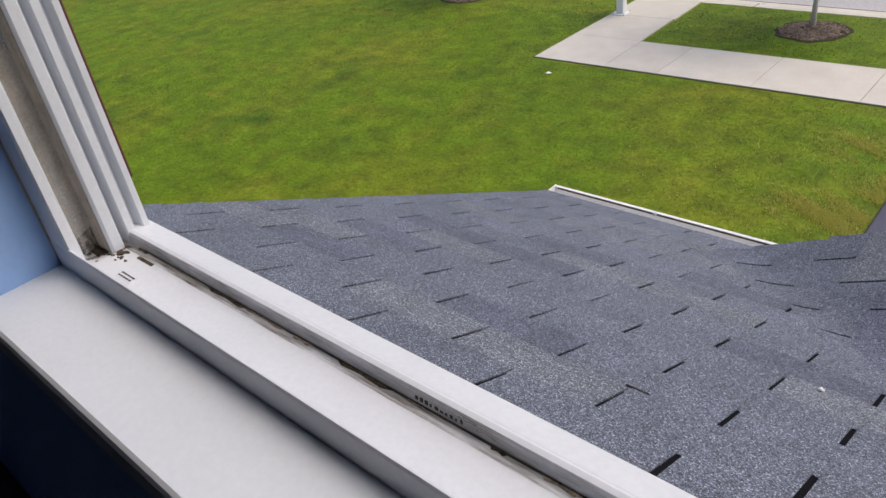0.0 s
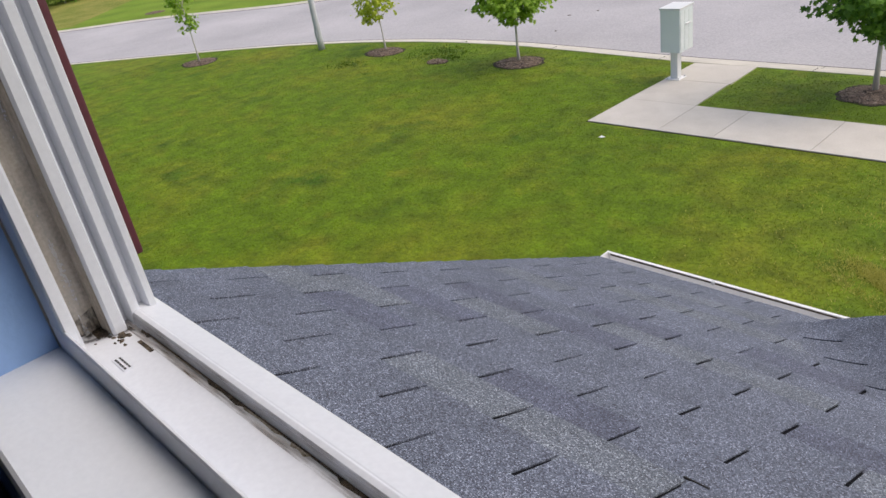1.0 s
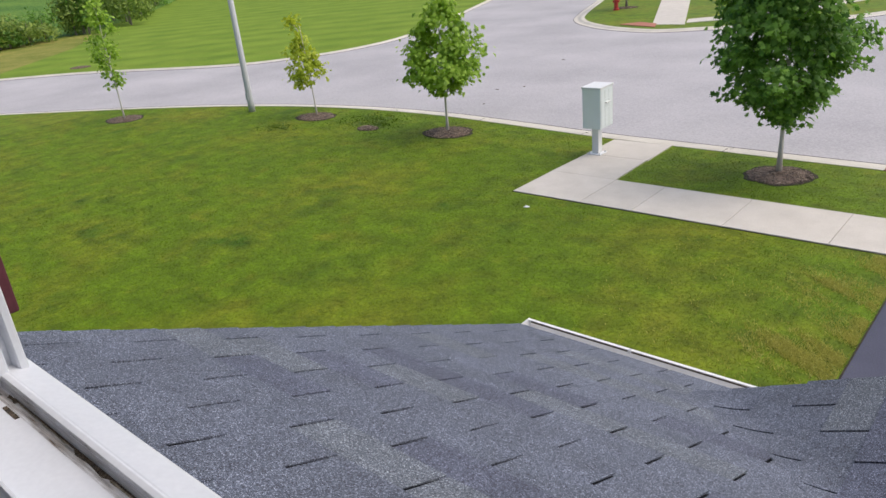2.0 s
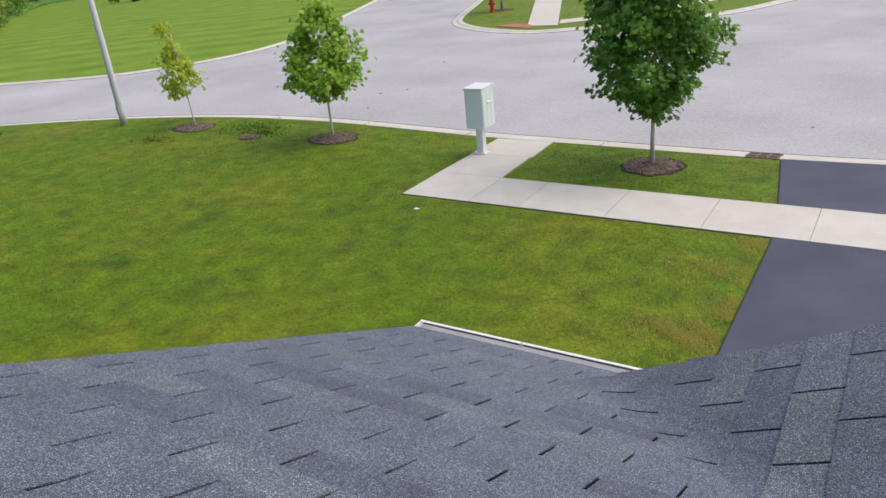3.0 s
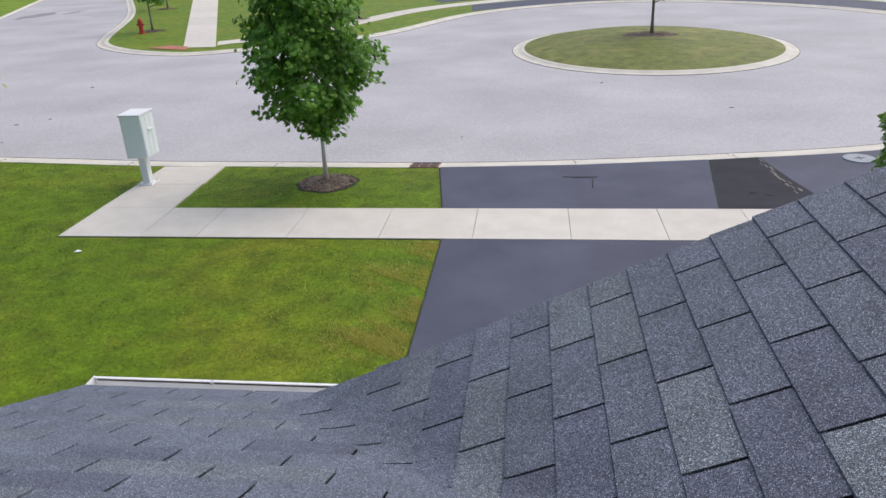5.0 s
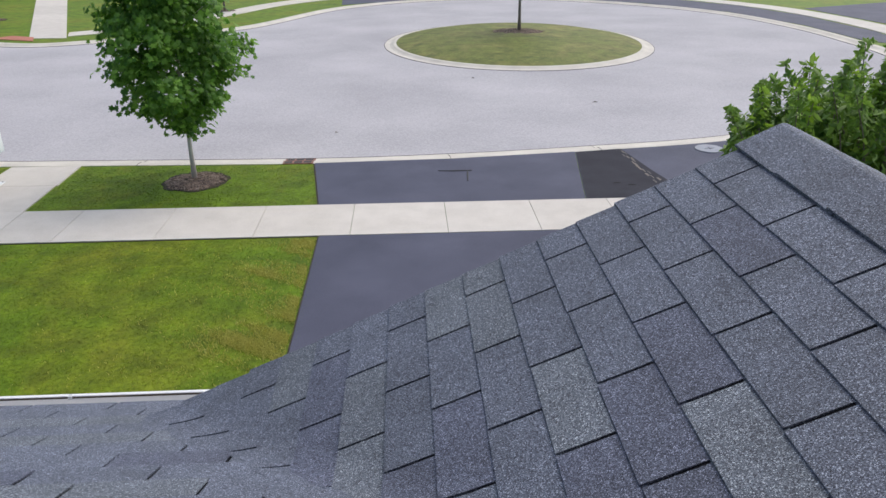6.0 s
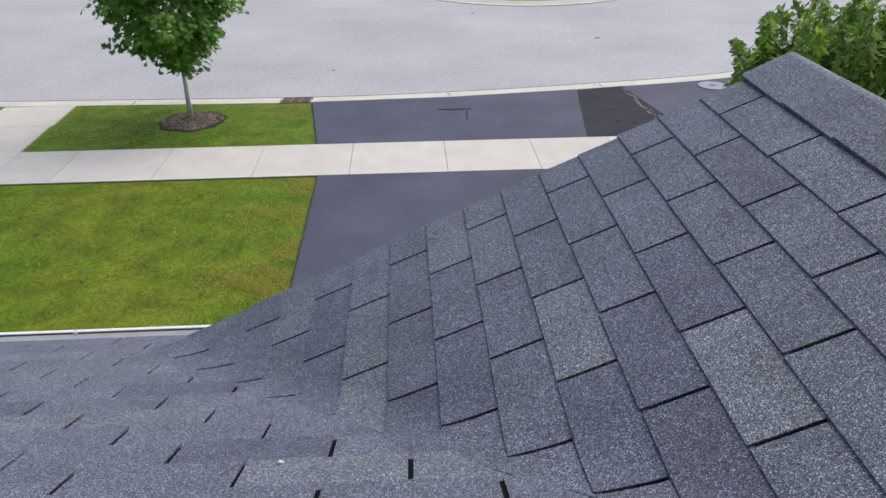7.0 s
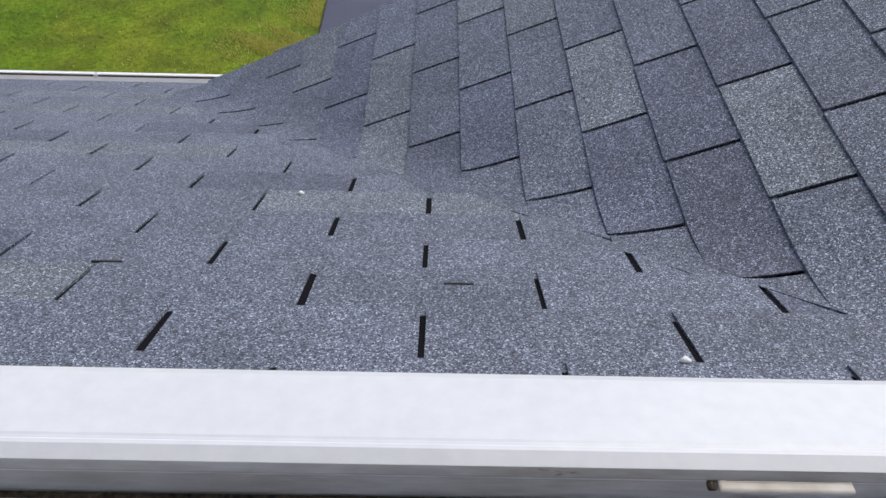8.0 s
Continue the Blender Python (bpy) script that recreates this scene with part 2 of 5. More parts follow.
M_LID = material("weathered_cast_cover", ((0.20, 0.215, 0.25), (0.34, 0.355, 0.40)), 9, 120, 0.7, 0.1, 0.2)
M_BOX = material("pale_grey_green_enamel", ((0.78, 0.84, 0.85), (0.83, 0.89, 0.90)), 5, 120, 0.4, 0.02, 0.03)
M_BOXTOP = material("white_enamel", ((0.74, 0.75, 0.76), (0.8, 0.81, 0.82)), 5, 120, 0.4, 0.02, 0.03)
M_DARK = material("dark_rubber", ((0.012, 0.012, 0.013), (0.03, 0.03, 0.03)), 10, 100, 0.7)
M_RUST = material("rusty_cast_iron", ((0.14, 0.07, 0.06), (0.32, 0.16, 0.12)), 14, 120, 0.85, 0.3, 0.3)
M_RED = material("red_paint", ((0.42, 0.03, 0.03), (0.55, 0.05, 0.04)), 8, 100, 0.5)
M_BRICKPAD = material("red_tactile_paving", ((0.36, 0.13, 0.09), (0.46, 0.18, 0.13)), 6, 80, 0.8)
M_SILVER = material("silver_car_paint", ((0.42, 0.44, 0.45), (0.5, 0.52, 0.53)), 3, 100, 0.3, 0, 0, metal=0.6)
M_GLASS = material("dark_glass", ((0.02, 0.025, 0.03), (0.035, 0.04, 0.045)), 3, 100, 0.08, 0, 0)
M_YELLOW = leaf_material("yellow_petals", (0.6, 0.38, 0.01), (0.8, 0.6, 0.03), 0.2)
M_HOUSEROOF = material("far_roof_shingle", ((0.10, 0.09, 0.085), (0.17, 0.155, 0.15)), 3, 60, 0.9, 0.2, 0.3)
M_LEAF_DEEP = leaf_material("maple_leaf_deep_green", (0.07, 0.185, 0.024), (0.235, 0.44, 0.06), 0.5)
M_LEAF_MID = leaf_material("maple_leaf_green", (0.19, 0.34, 0.025), (0.44, 0.64, 0.08), 0.5)
M_LEAF_LIME = leaf_material("yellow_green_leaf", (0.33, 0.42, 0.02), (0.56, 0.63, 0.06), 0.5)
M_LEAF_PEAR = leaf_material("glossy_pear_leaf", (0.09, 0.19, 0.028), (0.27, 0.42, 0.075), 0.45)
M_LEAF_WOOD = leaf_material("woodland_leaf", (0.10, 0.19, 0.03), (0.36, 0.46, 0.09), 0.5)
M_WET = material("damp_asphalt", ((0.15, 0.145, 0.155), (0.30, 0.29, 0.31)), 1.6, 40, 0.8, 0.1, 0.2, contrast=1.6)
M_MARGIN = material("sunlit_field_margin", ((0.18, 0.28, 0.03), (0.32, 0.40, 0.06)), 0.3, 6, 0.95, 0.3, 0.5, depth=0.1, spec=0.2)
M_WILD = material("wild_dry_meadow", ((0.12, 0.17, 0.02), (0.31, 0.28, 0.08)), 0.5, 9, 0.95, 0.5, 0.8, contrast=1.6, depth=0.1, spec=0.2)
M_COARSE = leaf_material("coarse_dark_grass", (0.075, 0.15, 0.008), (0.11, 0.195, 0.012), 0.3)
M_LEAF_RED = leaf_material("purple_leaf", (0.035, 0.02, 0.014), (0.09, 0.06, 0.035))


def film_material(name, colour, lo, hi, stretch):
    """A dirt film with ragged holes; stretch flattens the pattern along each axis."""
    m = material(name, (tuple(c * 0.5 for c in colour), colour), 60, 400, 0.85, 0.05, 0.1)
    n, l = m.node_tree.nodes, m.node_tree.links
    geo, sc, t, r = n.new("ShaderNodeNewGeometry"), n.new("ShaderNodeVectorMath"), n.new("ShaderNodeTexNoise"), n.new("ShaderNodeMapRange")
    sc.operation, sc.inputs[1].default_value = "MULTIPLY", stretch
    t.inputs["Scale"].default_value, t.inputs["Detail"].default_value, t.inputs["Roughness"].default_value = 1.0, 5, 0.65
    r.inputs["From Min"].default_value, r.inputs["From Max"].default_value = lo, hi
    r.inputs["To Max"].default_value = 0.85
    l.new(geo.outputs["Position"], sc.inputs[0])
    l.new(sc.outputs[0], t.inputs["Vector"])
    l.new(t.outputs["Fac"], r.inputs["Value"])
    l.new(r.outputs["Result"], n["Principled BSDF"].inputs["Alpha"])
    return m


M_FILM = film_material("brown_dirt_film", (0.20, 0.15, 0.105), 0.36, 0.75, (22, 300, 200))
M_FILM_THIN = film_material("thin_tan_dirt_film", (0.36, 0.32, 0.28), 0.30, 0.85, (18, 130, 120))
M_FILM_JAMB = film_material("streaky_tan_dirt_film", (0.62, 0.54, 0.44), -0.1, 0.75, (120, 120, 9))
M_MOULD = film_material("black_mould_film", (0.035, 0.024, 0.016), 0.40, 0.60, (150, 150, 70))

# ---- mesh helpers ----
class Geo:
    """Collects boxes, tubes and sweeps into one mesh."""

    def __init__(self):
        self.v, self.f = [], []

    def add(self, verts, faces):
        o = len(self.v)
        self.v += [tuple(p) for p in verts]
        self.f += [tuple(i + o for i in f) for f in faces]
        return self

    def box(self, a, b, bev=0.0):
        (x0, y0, z0), (x1, y1, z1) = a, b
        if bev <= 0:
            self.add([(x0, y0, z0), (x1, y0, z0), (x1, y1, z0), (x0, y1, z0), (x0, y0, z1), (x1, y0, z1), (x1, y1, z1), (x0, y1, z1)],
                     [(0, 3, 2, 1), (4, 5, 6, 7), (0, 1, 5, 4), (1, 2, 6, 5), (2, 3, 7, 6), (3, 0, 4, 7)])
            return self
        bm = bmesh.new()
        bmesh.ops.create_cube(bm, size=1, matrix=Matrix.LocRotScale(((x0 + x1) / 2, (y0 + y1) / 2, (z0 + z1) / 2), None, (x1 - x0, y1 - y0, z1 - z0)))
        bmesh.ops.bevel(bm, geom=bm.edges[:], offset=bev, segments=2, profile=0.5, affect="EDGES")
        bm.verts.index_update()
        self.add([v.co for v in bm.verts], [[v.index for v in f.verts] for f in bm.faces])
        bm.free()
        return self

    def tube(self, pts, radii, n=10, caps=True):
        pts = [Vector(p) for p in pts]
        vs, fs = [], []
        for i, p in enumerate(pts):
            d = (pts[min(i + 1, len(pts) - 1)] - pts[max(i - 1, 0)]).normalized()
            a = d.cross(Vector((0.31, 0.95, 0.05))).normalized()
            b = d.cross(a)
            vs += [p + radii[i] * (math.cos(k * math.tau / n) * a + math.sin(k * math.tau / n) * b) for k in range(n)]
        for i in range(len(pts) - 1):
            fs += [(i * n + k, i * n + (k + 1) % n, (i + 1) * n + (k + 1) % n, (i + 1) * n + k) for k in range(n)]
        if caps:
            fs += [tuple(range(n))[::-1], tuple(range((len(pts) - 1) * n, len(pts) * n))]
        return self.add(vs, fs)

    def prism(self, poly, z0, z1):
        n = len(poly)
        return self.add([(x, y, z0) for x, y in poly] + [(x, y, z1) for x, y in poly],
                        [tuple(range(n))[::-1], tuple(range(n, 2 * n))] + [(i, (i + 1) % n, n + (i + 1) % n, n + i) for i in range(n)])

    def sweep(self, profile, a, b, place):
        """A closed profile of (p, q) drawn from station a to station b; place(s, p, q) gives the point."""
        n = len(profile)
        return self.add([place(s, p, q) for s in (a, b) for p, q in profile],
                        [(i, (i + 1) % n, n + (i + 1) % n, n + i) for i in range(n)] + [tuple(range(n))[::-1], tuple(range(n, 2 * n))])


def part(name, geo, mat, parent=None, label="", smooth=False, m=None):
    """Links a Geo (or a finished mesh) as one mesh object under a thing or a part."""
    if isinstance(geo, Geo):
        me = bpy.data.meshes.new(name)
        me.from_pydata(geo.v, [], geo.f)
        bm = bmesh.new()
        bm.from_mesh(me)
        bmesh.ops.recalc_face_normals(bm, faces=bm.faces)
        bm.to_mesh(me)
        bm.free()
        me.materials.append(mat)
    else:
        me = geo
    if smooth:
        me.shade_smooth()
    ob = new(name, me)
    if parent is not None:
        ob.parent = parent
    if m is not None:
        ob.matrix_local = m
    if label:
        ob["label"] = label
    return ob


def thing(name, label, category, group="", kind="", at=(0, 0, 0)):
    ob = new(name)
    ob.location = at
    ob.empty_display_size = 0.1
    return tagged(ob, label, category, group, kind)


def smooth_line(pts, per=8, closed=False):
    """A Catmull-Rom line through points of the plan."""
    out, n = [], len(pts)
    for i in range(n if closed else n - 1):
        p = [Vector(pts[(i + k) % n] if closed else pts[min(max(i + k, 0), n - 1)]) for k in (-1, 0, 1, 2)]
        for s in range(per):
            t = s / per
            out.append(0.5 * ((2 * p[1]) + (p[2] - p[0]) * t + (2 * p[0] - 5 * p[1] + 4 * p[2] - p[3]) * t * t + (3 * p[1] - p[0] - 3 * p[2] + p[3]) * t ** 3))
    if not closed:
        out.append(Vector(pts[-1]))
    return out


def fill(poly_outer, holes, z):
    """A flat sheet with holes, as a Geo."""
    from mathutils.geometry import delaunay_2d_cdt
    vs, es = [], []
    for loop in [poly_outer] + holes:
        o = len(vs)
        vs += [Vector(p[:2]) for p in loop]
        es += [(o + i, o + (i + 1) % len(loop)) for i in range(len(loop))]
    v2, _, f2, *_ = delaunay_2d_cdt(vs, es, [], 0, 1e-5)
    keep = []
    for f in f2:
        c = sum((v2[i] for i in f), Vector((0, 0))) / len(f)
        if inside(c, poly_outer) and not any(inside(c, h) for h in holes):
            keep.append(f)
    return Geo().add([(v.x, v.y, z) for v in v2], keep)


def inside(p, poly):
    x, y, hit = p[0], p[1], False
    n = len(poly)
    for i in range(n):
        (x0, y0), (x1, y1) = poly[i][:2], poly[i - 1][:2]
        if (y0 > y) != (y1 > y) and x < (x1 - x0) * (y - y0) / (y1 - y0) + x0:
            hit = not hit
    return hit


# ---- ground, road, kerbs ----
NEAR_KERB = [(-75, -19), (-52, -5), (-40, 2.2), (-29.57, 7.47), (-23.14, 10.68), (-19.18, 12.27), (-15.77, 13.06), (-12.8, 13.25), (-10.4, 13.1), (-7.8, 12.84), (-6.0, 12.76), (-1.73, 12.62), (0.79, 12.74),
             (3.39, 13.05), (6.62, 13.65), (10.5, 15.2), (14.0, 18.5), (15.8, 22.5), (16.2, 26), (16.1, 30), (15.0, 34.8), (12.2, 39.0), (8.0, 42.2), (4.0, 43.0), (1.0, 42.2), (-1.6, 40.6),
             (-3.9, 37.9), (-6.2, 32.7), (-7.6, 30.9), (-9.3, 29.3), (-11.8, 28.2), (-13.5, 27.6), (-15.3, 28.1), (-16.9, 29.0), (-18.7, 30.7), (-20.2, 33.5), (-24.2, 43.2), (-30, 54), (-43.2, 77), (-62, 110)]
FAR_KERB = [(-72, 113), (-50.5, 80), (-39.8, 57), (-29.9, 36), (-26.6, 28.5), (-25.4, 25.0), (-25.4, 22.0), (-26.4, 19.6), (-28.6, 17.4), (-35.64, 14.3), (-40.72, 10.9), (-52, 4.5), (-80, -11)]
road_edge = smooth_line(NEAR_KERB, 8)
far_edge = smooth_line(FAR_KERB, 8)
road_poly = road_edge + far_edge
isl_c, isl_r = Vector((4.05, 26.75)), (4.45, 5.05)
island_poly = [Vector((isl_c.x + isl_r[0] * math.cos(a), isl_c.y + isl_r[1] * math.sin(a))) for a in [k * math.tau / 72 for k in range(72)]]
far_box = [Vector(p) for p in ((-2500, -600), (1500, -600), (1500, 2500), (-2500, 2500))]
ground = tagged(part("ground", fill(far_box, [road_poly], 0.0), M_LAWN), "mown green lawn running out to the horizon", "ground", kind="structure")
road = tagged(part("road", fill(road_poly, [], -0.062), M_ROAD), "pale worn asphalt road with turning circle", "road", kind="structure")


def kerb(name, line, closed, label, side, wide=0.36, back=0.16):
    """Rolled kerb with a gutter pan, swept along a line; side is +1 where the road lies to the right of the way."""
    prof = [(-back, -0.2), (-back, 0.010), (-0.03, 0.012), (0.03, 0.004), (0.10, -0.026), (0.17, -0.046), (wide, -0.054), (wide, -0.2)]
    n, k, g = len(line), len(prof), Geo()
    vs, fs = [], []
    for i, p in enumerate(line):
        a, b = (line[i - 1] if closed or i else p), (line[(i + 1) % n] if closed or i < n - 1 else p)
        d = (b - a).normalized()
        out = Vector((d.y, -d.x)) * side
        vs += [(p.x + out.x * q, p.y + out.y * q, z) for q, z in prof]
    for i in range(n if closed else n - 1):
        j = (i + 1) % n
        fs += [(i * k + q, i * k + q + 1, j * k + q + 1, j * k + q) for q in range(k - 1)]
    kb = tagged(part(name, g.add(vs, fs), M_KERB), label, "kerb", kind="structure")
    part("joint_seal", Geo().tube([(v[0], v[1], -0.06) for v in vs[k - 2::k]] + ([(vs[k - 2][0], vs[k - 2][1], -0.06)] if closed else []), [0.012] * (n + closed), 5), M_DARK, kb, "dark joint between pan and road")
    return kb


near_kerb = kerb("kerb_near", road_edge, False, "pale concrete kerb with a gutter pan beside the lawn", -1)
for x_, y_, turn_ in ((-11.0, 13.15, -4), (-8.0, 12.87, -5), (-4.93, 12.72, -2), (0.79, 12.74, 3), (3.7, 13.1, 9)):
    part("joint", Geo().box((-0.005, -0.165, -0.05), (0.005, 0.04, 0.0135)).add([(a, b, c) for b, c in ((0.04, 0.004), (0.11, -0.028), (0.18, -0.0445), (0.35, -0.052)) for a in (-0.005, 0.005)], [(0, 1, 3, 2), (2, 3, 5, 4), (4, 5, 7, 6)]), M_SOIL, near_kerb, m=pose(x_, y_, 0, 0, 0, turn_))
kerb("kerb_far", far_edge, False, "pale concrete kerb along the far lawn", -1, 0.18, 0.06)
kerb("kerb_island", island_poly, True, "round concrete kerb of the planted island", 1)
island = tagged(part("island_lawn", Geo().add([(p.x, p.y, 0.0) for p in island_poly] + [(isl_c.x + 0.8 * (p.x - isl_c.x), isl_c.y + 0.8 * (p.y - isl_c.y), 0.16) for p in island_poly]
                     + [(isl_c.x, isl_c.y, 0.24)], [(i, (i + 1) % 72, 72 + (i + 1) % 72, 72 + i) for i in range(72)] + [(72 + i, 72 + (i + 1) % 72, 144) for i in range(72)]), M_ISLAND, smooth=True),
                "domed round grass island in the turning circle", "ground", kind="structure")


# ---- pavements and drive ----
def slabs(name, label, along, width_line):
    """A run of concrete slabs: stations along the way, each slab a piece of its own."""
    top = thing(name, label, "pavement", kind="structure")
    for s0, s1 in zip(along[:-1], along[1:]):
        quad = width_line(s0 + 0.004, s1 - 0.004)
        part("slab", Geo().prism(quad, -0.08, 0.018), M_CONCRETE, top)
    return top


slabs("pavement_front", "pale concrete pavement slabs along the lawn", [-7.18, -5.88, -4.98, -3.58, -2.2, -0.84, 0.555, 1.89, 3.12, 4.5, 5.9, 7.3, 8.7],
      lambda a, b: [(a, 9.07), (b, 9.07), (b, 10.29), (a, 10.29)])
slabs("pavement_to_road", "pale concrete slabs leading to the kerb by the mailbox", [10.29, 11.5, 12.58],
      lambda a, b: [(-7.18, a), (-5.9, a), (-5.93, b), (-7.16, b)])
for nm, quad in (("soil_edge_lawn", [(-7.2, 9.053), (-1.27, 9.053), (-1.27, 9.069), (-7.2, 9.069)]), ("soil_edge_strip", [(-5.89, 10.291), (-1.41, 10.291), (-1.41, 10.315), (-5.89, 10.315)]),
                 ("soil_edge_drive", [(-1.272, 2.2), (-1.249, 2.2), (-1.268, 9.05), (-1.29, 9.05)]), ("soil_edge_apron", [(-1.428, 10.32), (-1.402, 10.32), (-1.70, 12.46), (-1.728, 12.46)])):
    tagged(part(nm, Geo().prism(quad, -0.06, 0.006), M_SOIL), "thin dark line of bare soil where the turf is trimmed", "soil", kind="structure")
drive = tagged(part("driveway", Geo().prism([(-1.25, 1.4), (3.6, 1.4), (3.6, 9.065), (-1.27, 9.065)], -0.08, 0.012), M_DRIVE), "dark blue-grey sealed asphalt driveway", "driveway", kind="structure")
part("driveway_apron", Geo().prism([(-1.4, 10.295), (2.8, 10.295), (3.18, 12.86), (0.8, 12.58), (-1.7, 12.475)], -0.08, 0.012), M_DRIVE, drive)
drive2 = tagged(part("neighbour_driveway", Geo().prism([(2.81, 10.295), (9.5, 10.295), (10.0, 14.75), (6.62, 13.48), (3.19, 12.865)], -0.08, 0.008), M_DRIVE), "dark asphalt drive of the neighbouring house", "driveway", kind="structure")
part("sealer_patch", Geo().prism([(2.82, 10.3), (4.55, 10.3), (4.3, 11.6), (4.1, 12.99), (3.2, 12.84)], 0.0, 0.013), M_PATCH, drive2)

# ---- the house: lower roof with shingles ----
TAB, EXPO = 0.3048, 0.127
PITCH, GPITCH = radians(25.17), radians(25.64)
ROOF_Z = 3.3
TR, TG = math.tan(PITCH), math.tan(GPITCH)
VALLEY = 0.701
WALL_Y = -0.385


def roof_z(y):
    return ROOF_Z - TR * y


def gable_z(x):
    return ROOF_Z + (x - VALLEY) * TG


def tab_mesh(width, length, mat, thick=0.0052):
    """One shingle tab: u across, v up the slope, wedge-shaped, with a slightly worn lower edge."""
    w, g = width / 2, Geo()
    low = [(-w, 0.002, 0), (-w * 0.4, -0.0008, 0), (w * 0.3, 0.0006, 0), (w, 0.0015, 0)]
    vs = low + [(u, v + 0.001, thick) for u, v, _ in low] + [(-w, length, 0), (w, length, 0), (-w, length, 0.001), (w, length, 0.001)]
    g.add(vs, [(0, 1, 5, 4), (1, 2, 6, 5), (2, 3, 7, 6), (4, 5, 6, 7, 11, 10), (0, 4, 10, 8), (3, 9, 11, 7), (8, 10, 11, 9), (0, 8, 9, 3, 2, 1)])
    me = bpy.data.meshes.new("shingle")
    me.from_pydata(g.v, [], g.f)
    me.materials.append(mat)
    return me


rng = random.Random(4)
# tabs of the lighter and darker granule blends: course and place along it
PALE = {(5, -1), (5, 0), (2, -3), (2, -4), (12, -4), (12, -3), (14, -5), (14, -4), (4, -6), (8, -4), (8, -3), (6, -5), (12, -5), (3, -6), (10, -6)}
SLATE = {(9, -4), (7, -4), (7, -5), (3, -5), (3, -3), (2, 1), (2, 2), (5, -5), (10, -3), (6, -2)}
GABLE_PALE = {(-3, 6), (-1, 2), (-1, 4), (3, 2), (5, 0), (2, 7), (1, 6), (2, 5)}
GABLE_SLATE = {(4, -1), (4, 1), (-2, 3), (-2, 5), (3, 0), (7, 4), (0, 1), (1, 2), (5, 2)}


def blend_of(at, pale, slate):
    return M_SHINGLE_PALE if at in pale else M_SHINGLE_DARK if at in slate else M_SHINGLE


LEFT, EDGE_M = -1.79, 16
main_roof = thing("lower_roof", "grey three-tab asphalt shingle roof below the window", "roof", kind="structure")
up = Vector((0, -math.cos(PITCH), math.sin(PITCH)))
nrm = Vector((0, math.sin(PITCH), math.cos(PITCH)))
basis = Matrix((Vector((1, 0, 0)), up, nrm)).transposed().to_4x4()
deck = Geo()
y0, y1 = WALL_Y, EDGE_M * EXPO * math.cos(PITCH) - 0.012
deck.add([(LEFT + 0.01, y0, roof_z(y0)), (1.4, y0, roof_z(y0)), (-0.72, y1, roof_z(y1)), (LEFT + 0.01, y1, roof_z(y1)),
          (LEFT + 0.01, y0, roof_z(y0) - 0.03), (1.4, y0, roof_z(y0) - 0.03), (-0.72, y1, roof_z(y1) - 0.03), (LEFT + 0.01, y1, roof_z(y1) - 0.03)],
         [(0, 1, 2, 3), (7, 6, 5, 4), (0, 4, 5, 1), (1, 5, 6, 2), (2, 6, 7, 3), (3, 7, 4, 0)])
# deck painted dark so the slots between tabs look shaded
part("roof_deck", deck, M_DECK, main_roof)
GAP = 0.0090
tab_data = {}
for m in range(-3, EDGE_M + 1):
    yb = m * EXPO * math.cos(PITCH)
    shift = 0.0 if m % 2 else 0.5
    for k in range(-8, 5):
        x0, x1 = (k + shift) * TAB, (k + 1 + shift) * TAB
        x0 = max(x0, LEFT)
        if x1 - x0 < 0.03 or (x0 + yb > VALLEY + 0.10 and not (m > 12 and x1 < -0.3) and not (m < -1 and x1 < 1.4)):
            continue
        w = round(x1 - x0 - GAP, 3)
        mat = blend_of((m, k), PALE, SLATE)
        if (w, mat.name) not in tab_data:
            tab_data[w, mat.name] = tab_mesh(w, EXPO + 0.02, mat)
        me = tab_data[w, mat.name]
        base = Vector(((x0 + x1) / 2 + rng.uniform(-0.0012, 0.0012), yb, roof_z(yb)))
        turn = pose(0, 0, 0, 0, 0, rng.uniform(-0.25, 0.25))
        part("shingle", me, None, main_roof, m=Matrix.Translation(base + up * rng.uniform(-0.0025, 0.0025)) @ basis @ turn)

# ---- the gable that joins it in a valley ----
gable = thing("gable_roof", "grey asphalt shingle gable roof meeting the lower roof in a valley", "roof", kind="structure")
RAKE_Y, RIDGE_X = 1.59, 1.112
GX0, GSTEP = 0.0618, EXPO * math.cos(GPITCH)
GY0 = 0.368


def gable_surface(x, y, lift):
    """The gable plane, eased into the lower roof along the valley."""
    a, b, k = gable_z(x), roof_z(y) + 0.0035, 0.045
    h = max(k - abs(a - b), 0) / k
    return max(a, b) + h * h * k * 0.25 + lift


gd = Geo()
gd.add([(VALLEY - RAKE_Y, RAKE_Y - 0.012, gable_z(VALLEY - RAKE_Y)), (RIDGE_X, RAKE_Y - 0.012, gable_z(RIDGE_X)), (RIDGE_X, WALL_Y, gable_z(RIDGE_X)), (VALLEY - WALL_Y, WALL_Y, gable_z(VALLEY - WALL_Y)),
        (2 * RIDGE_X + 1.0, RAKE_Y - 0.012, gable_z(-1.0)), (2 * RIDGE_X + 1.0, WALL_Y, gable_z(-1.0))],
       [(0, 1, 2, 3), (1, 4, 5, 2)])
# same dark deck, its colour giving the shade between gable tabs
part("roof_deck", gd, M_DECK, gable)


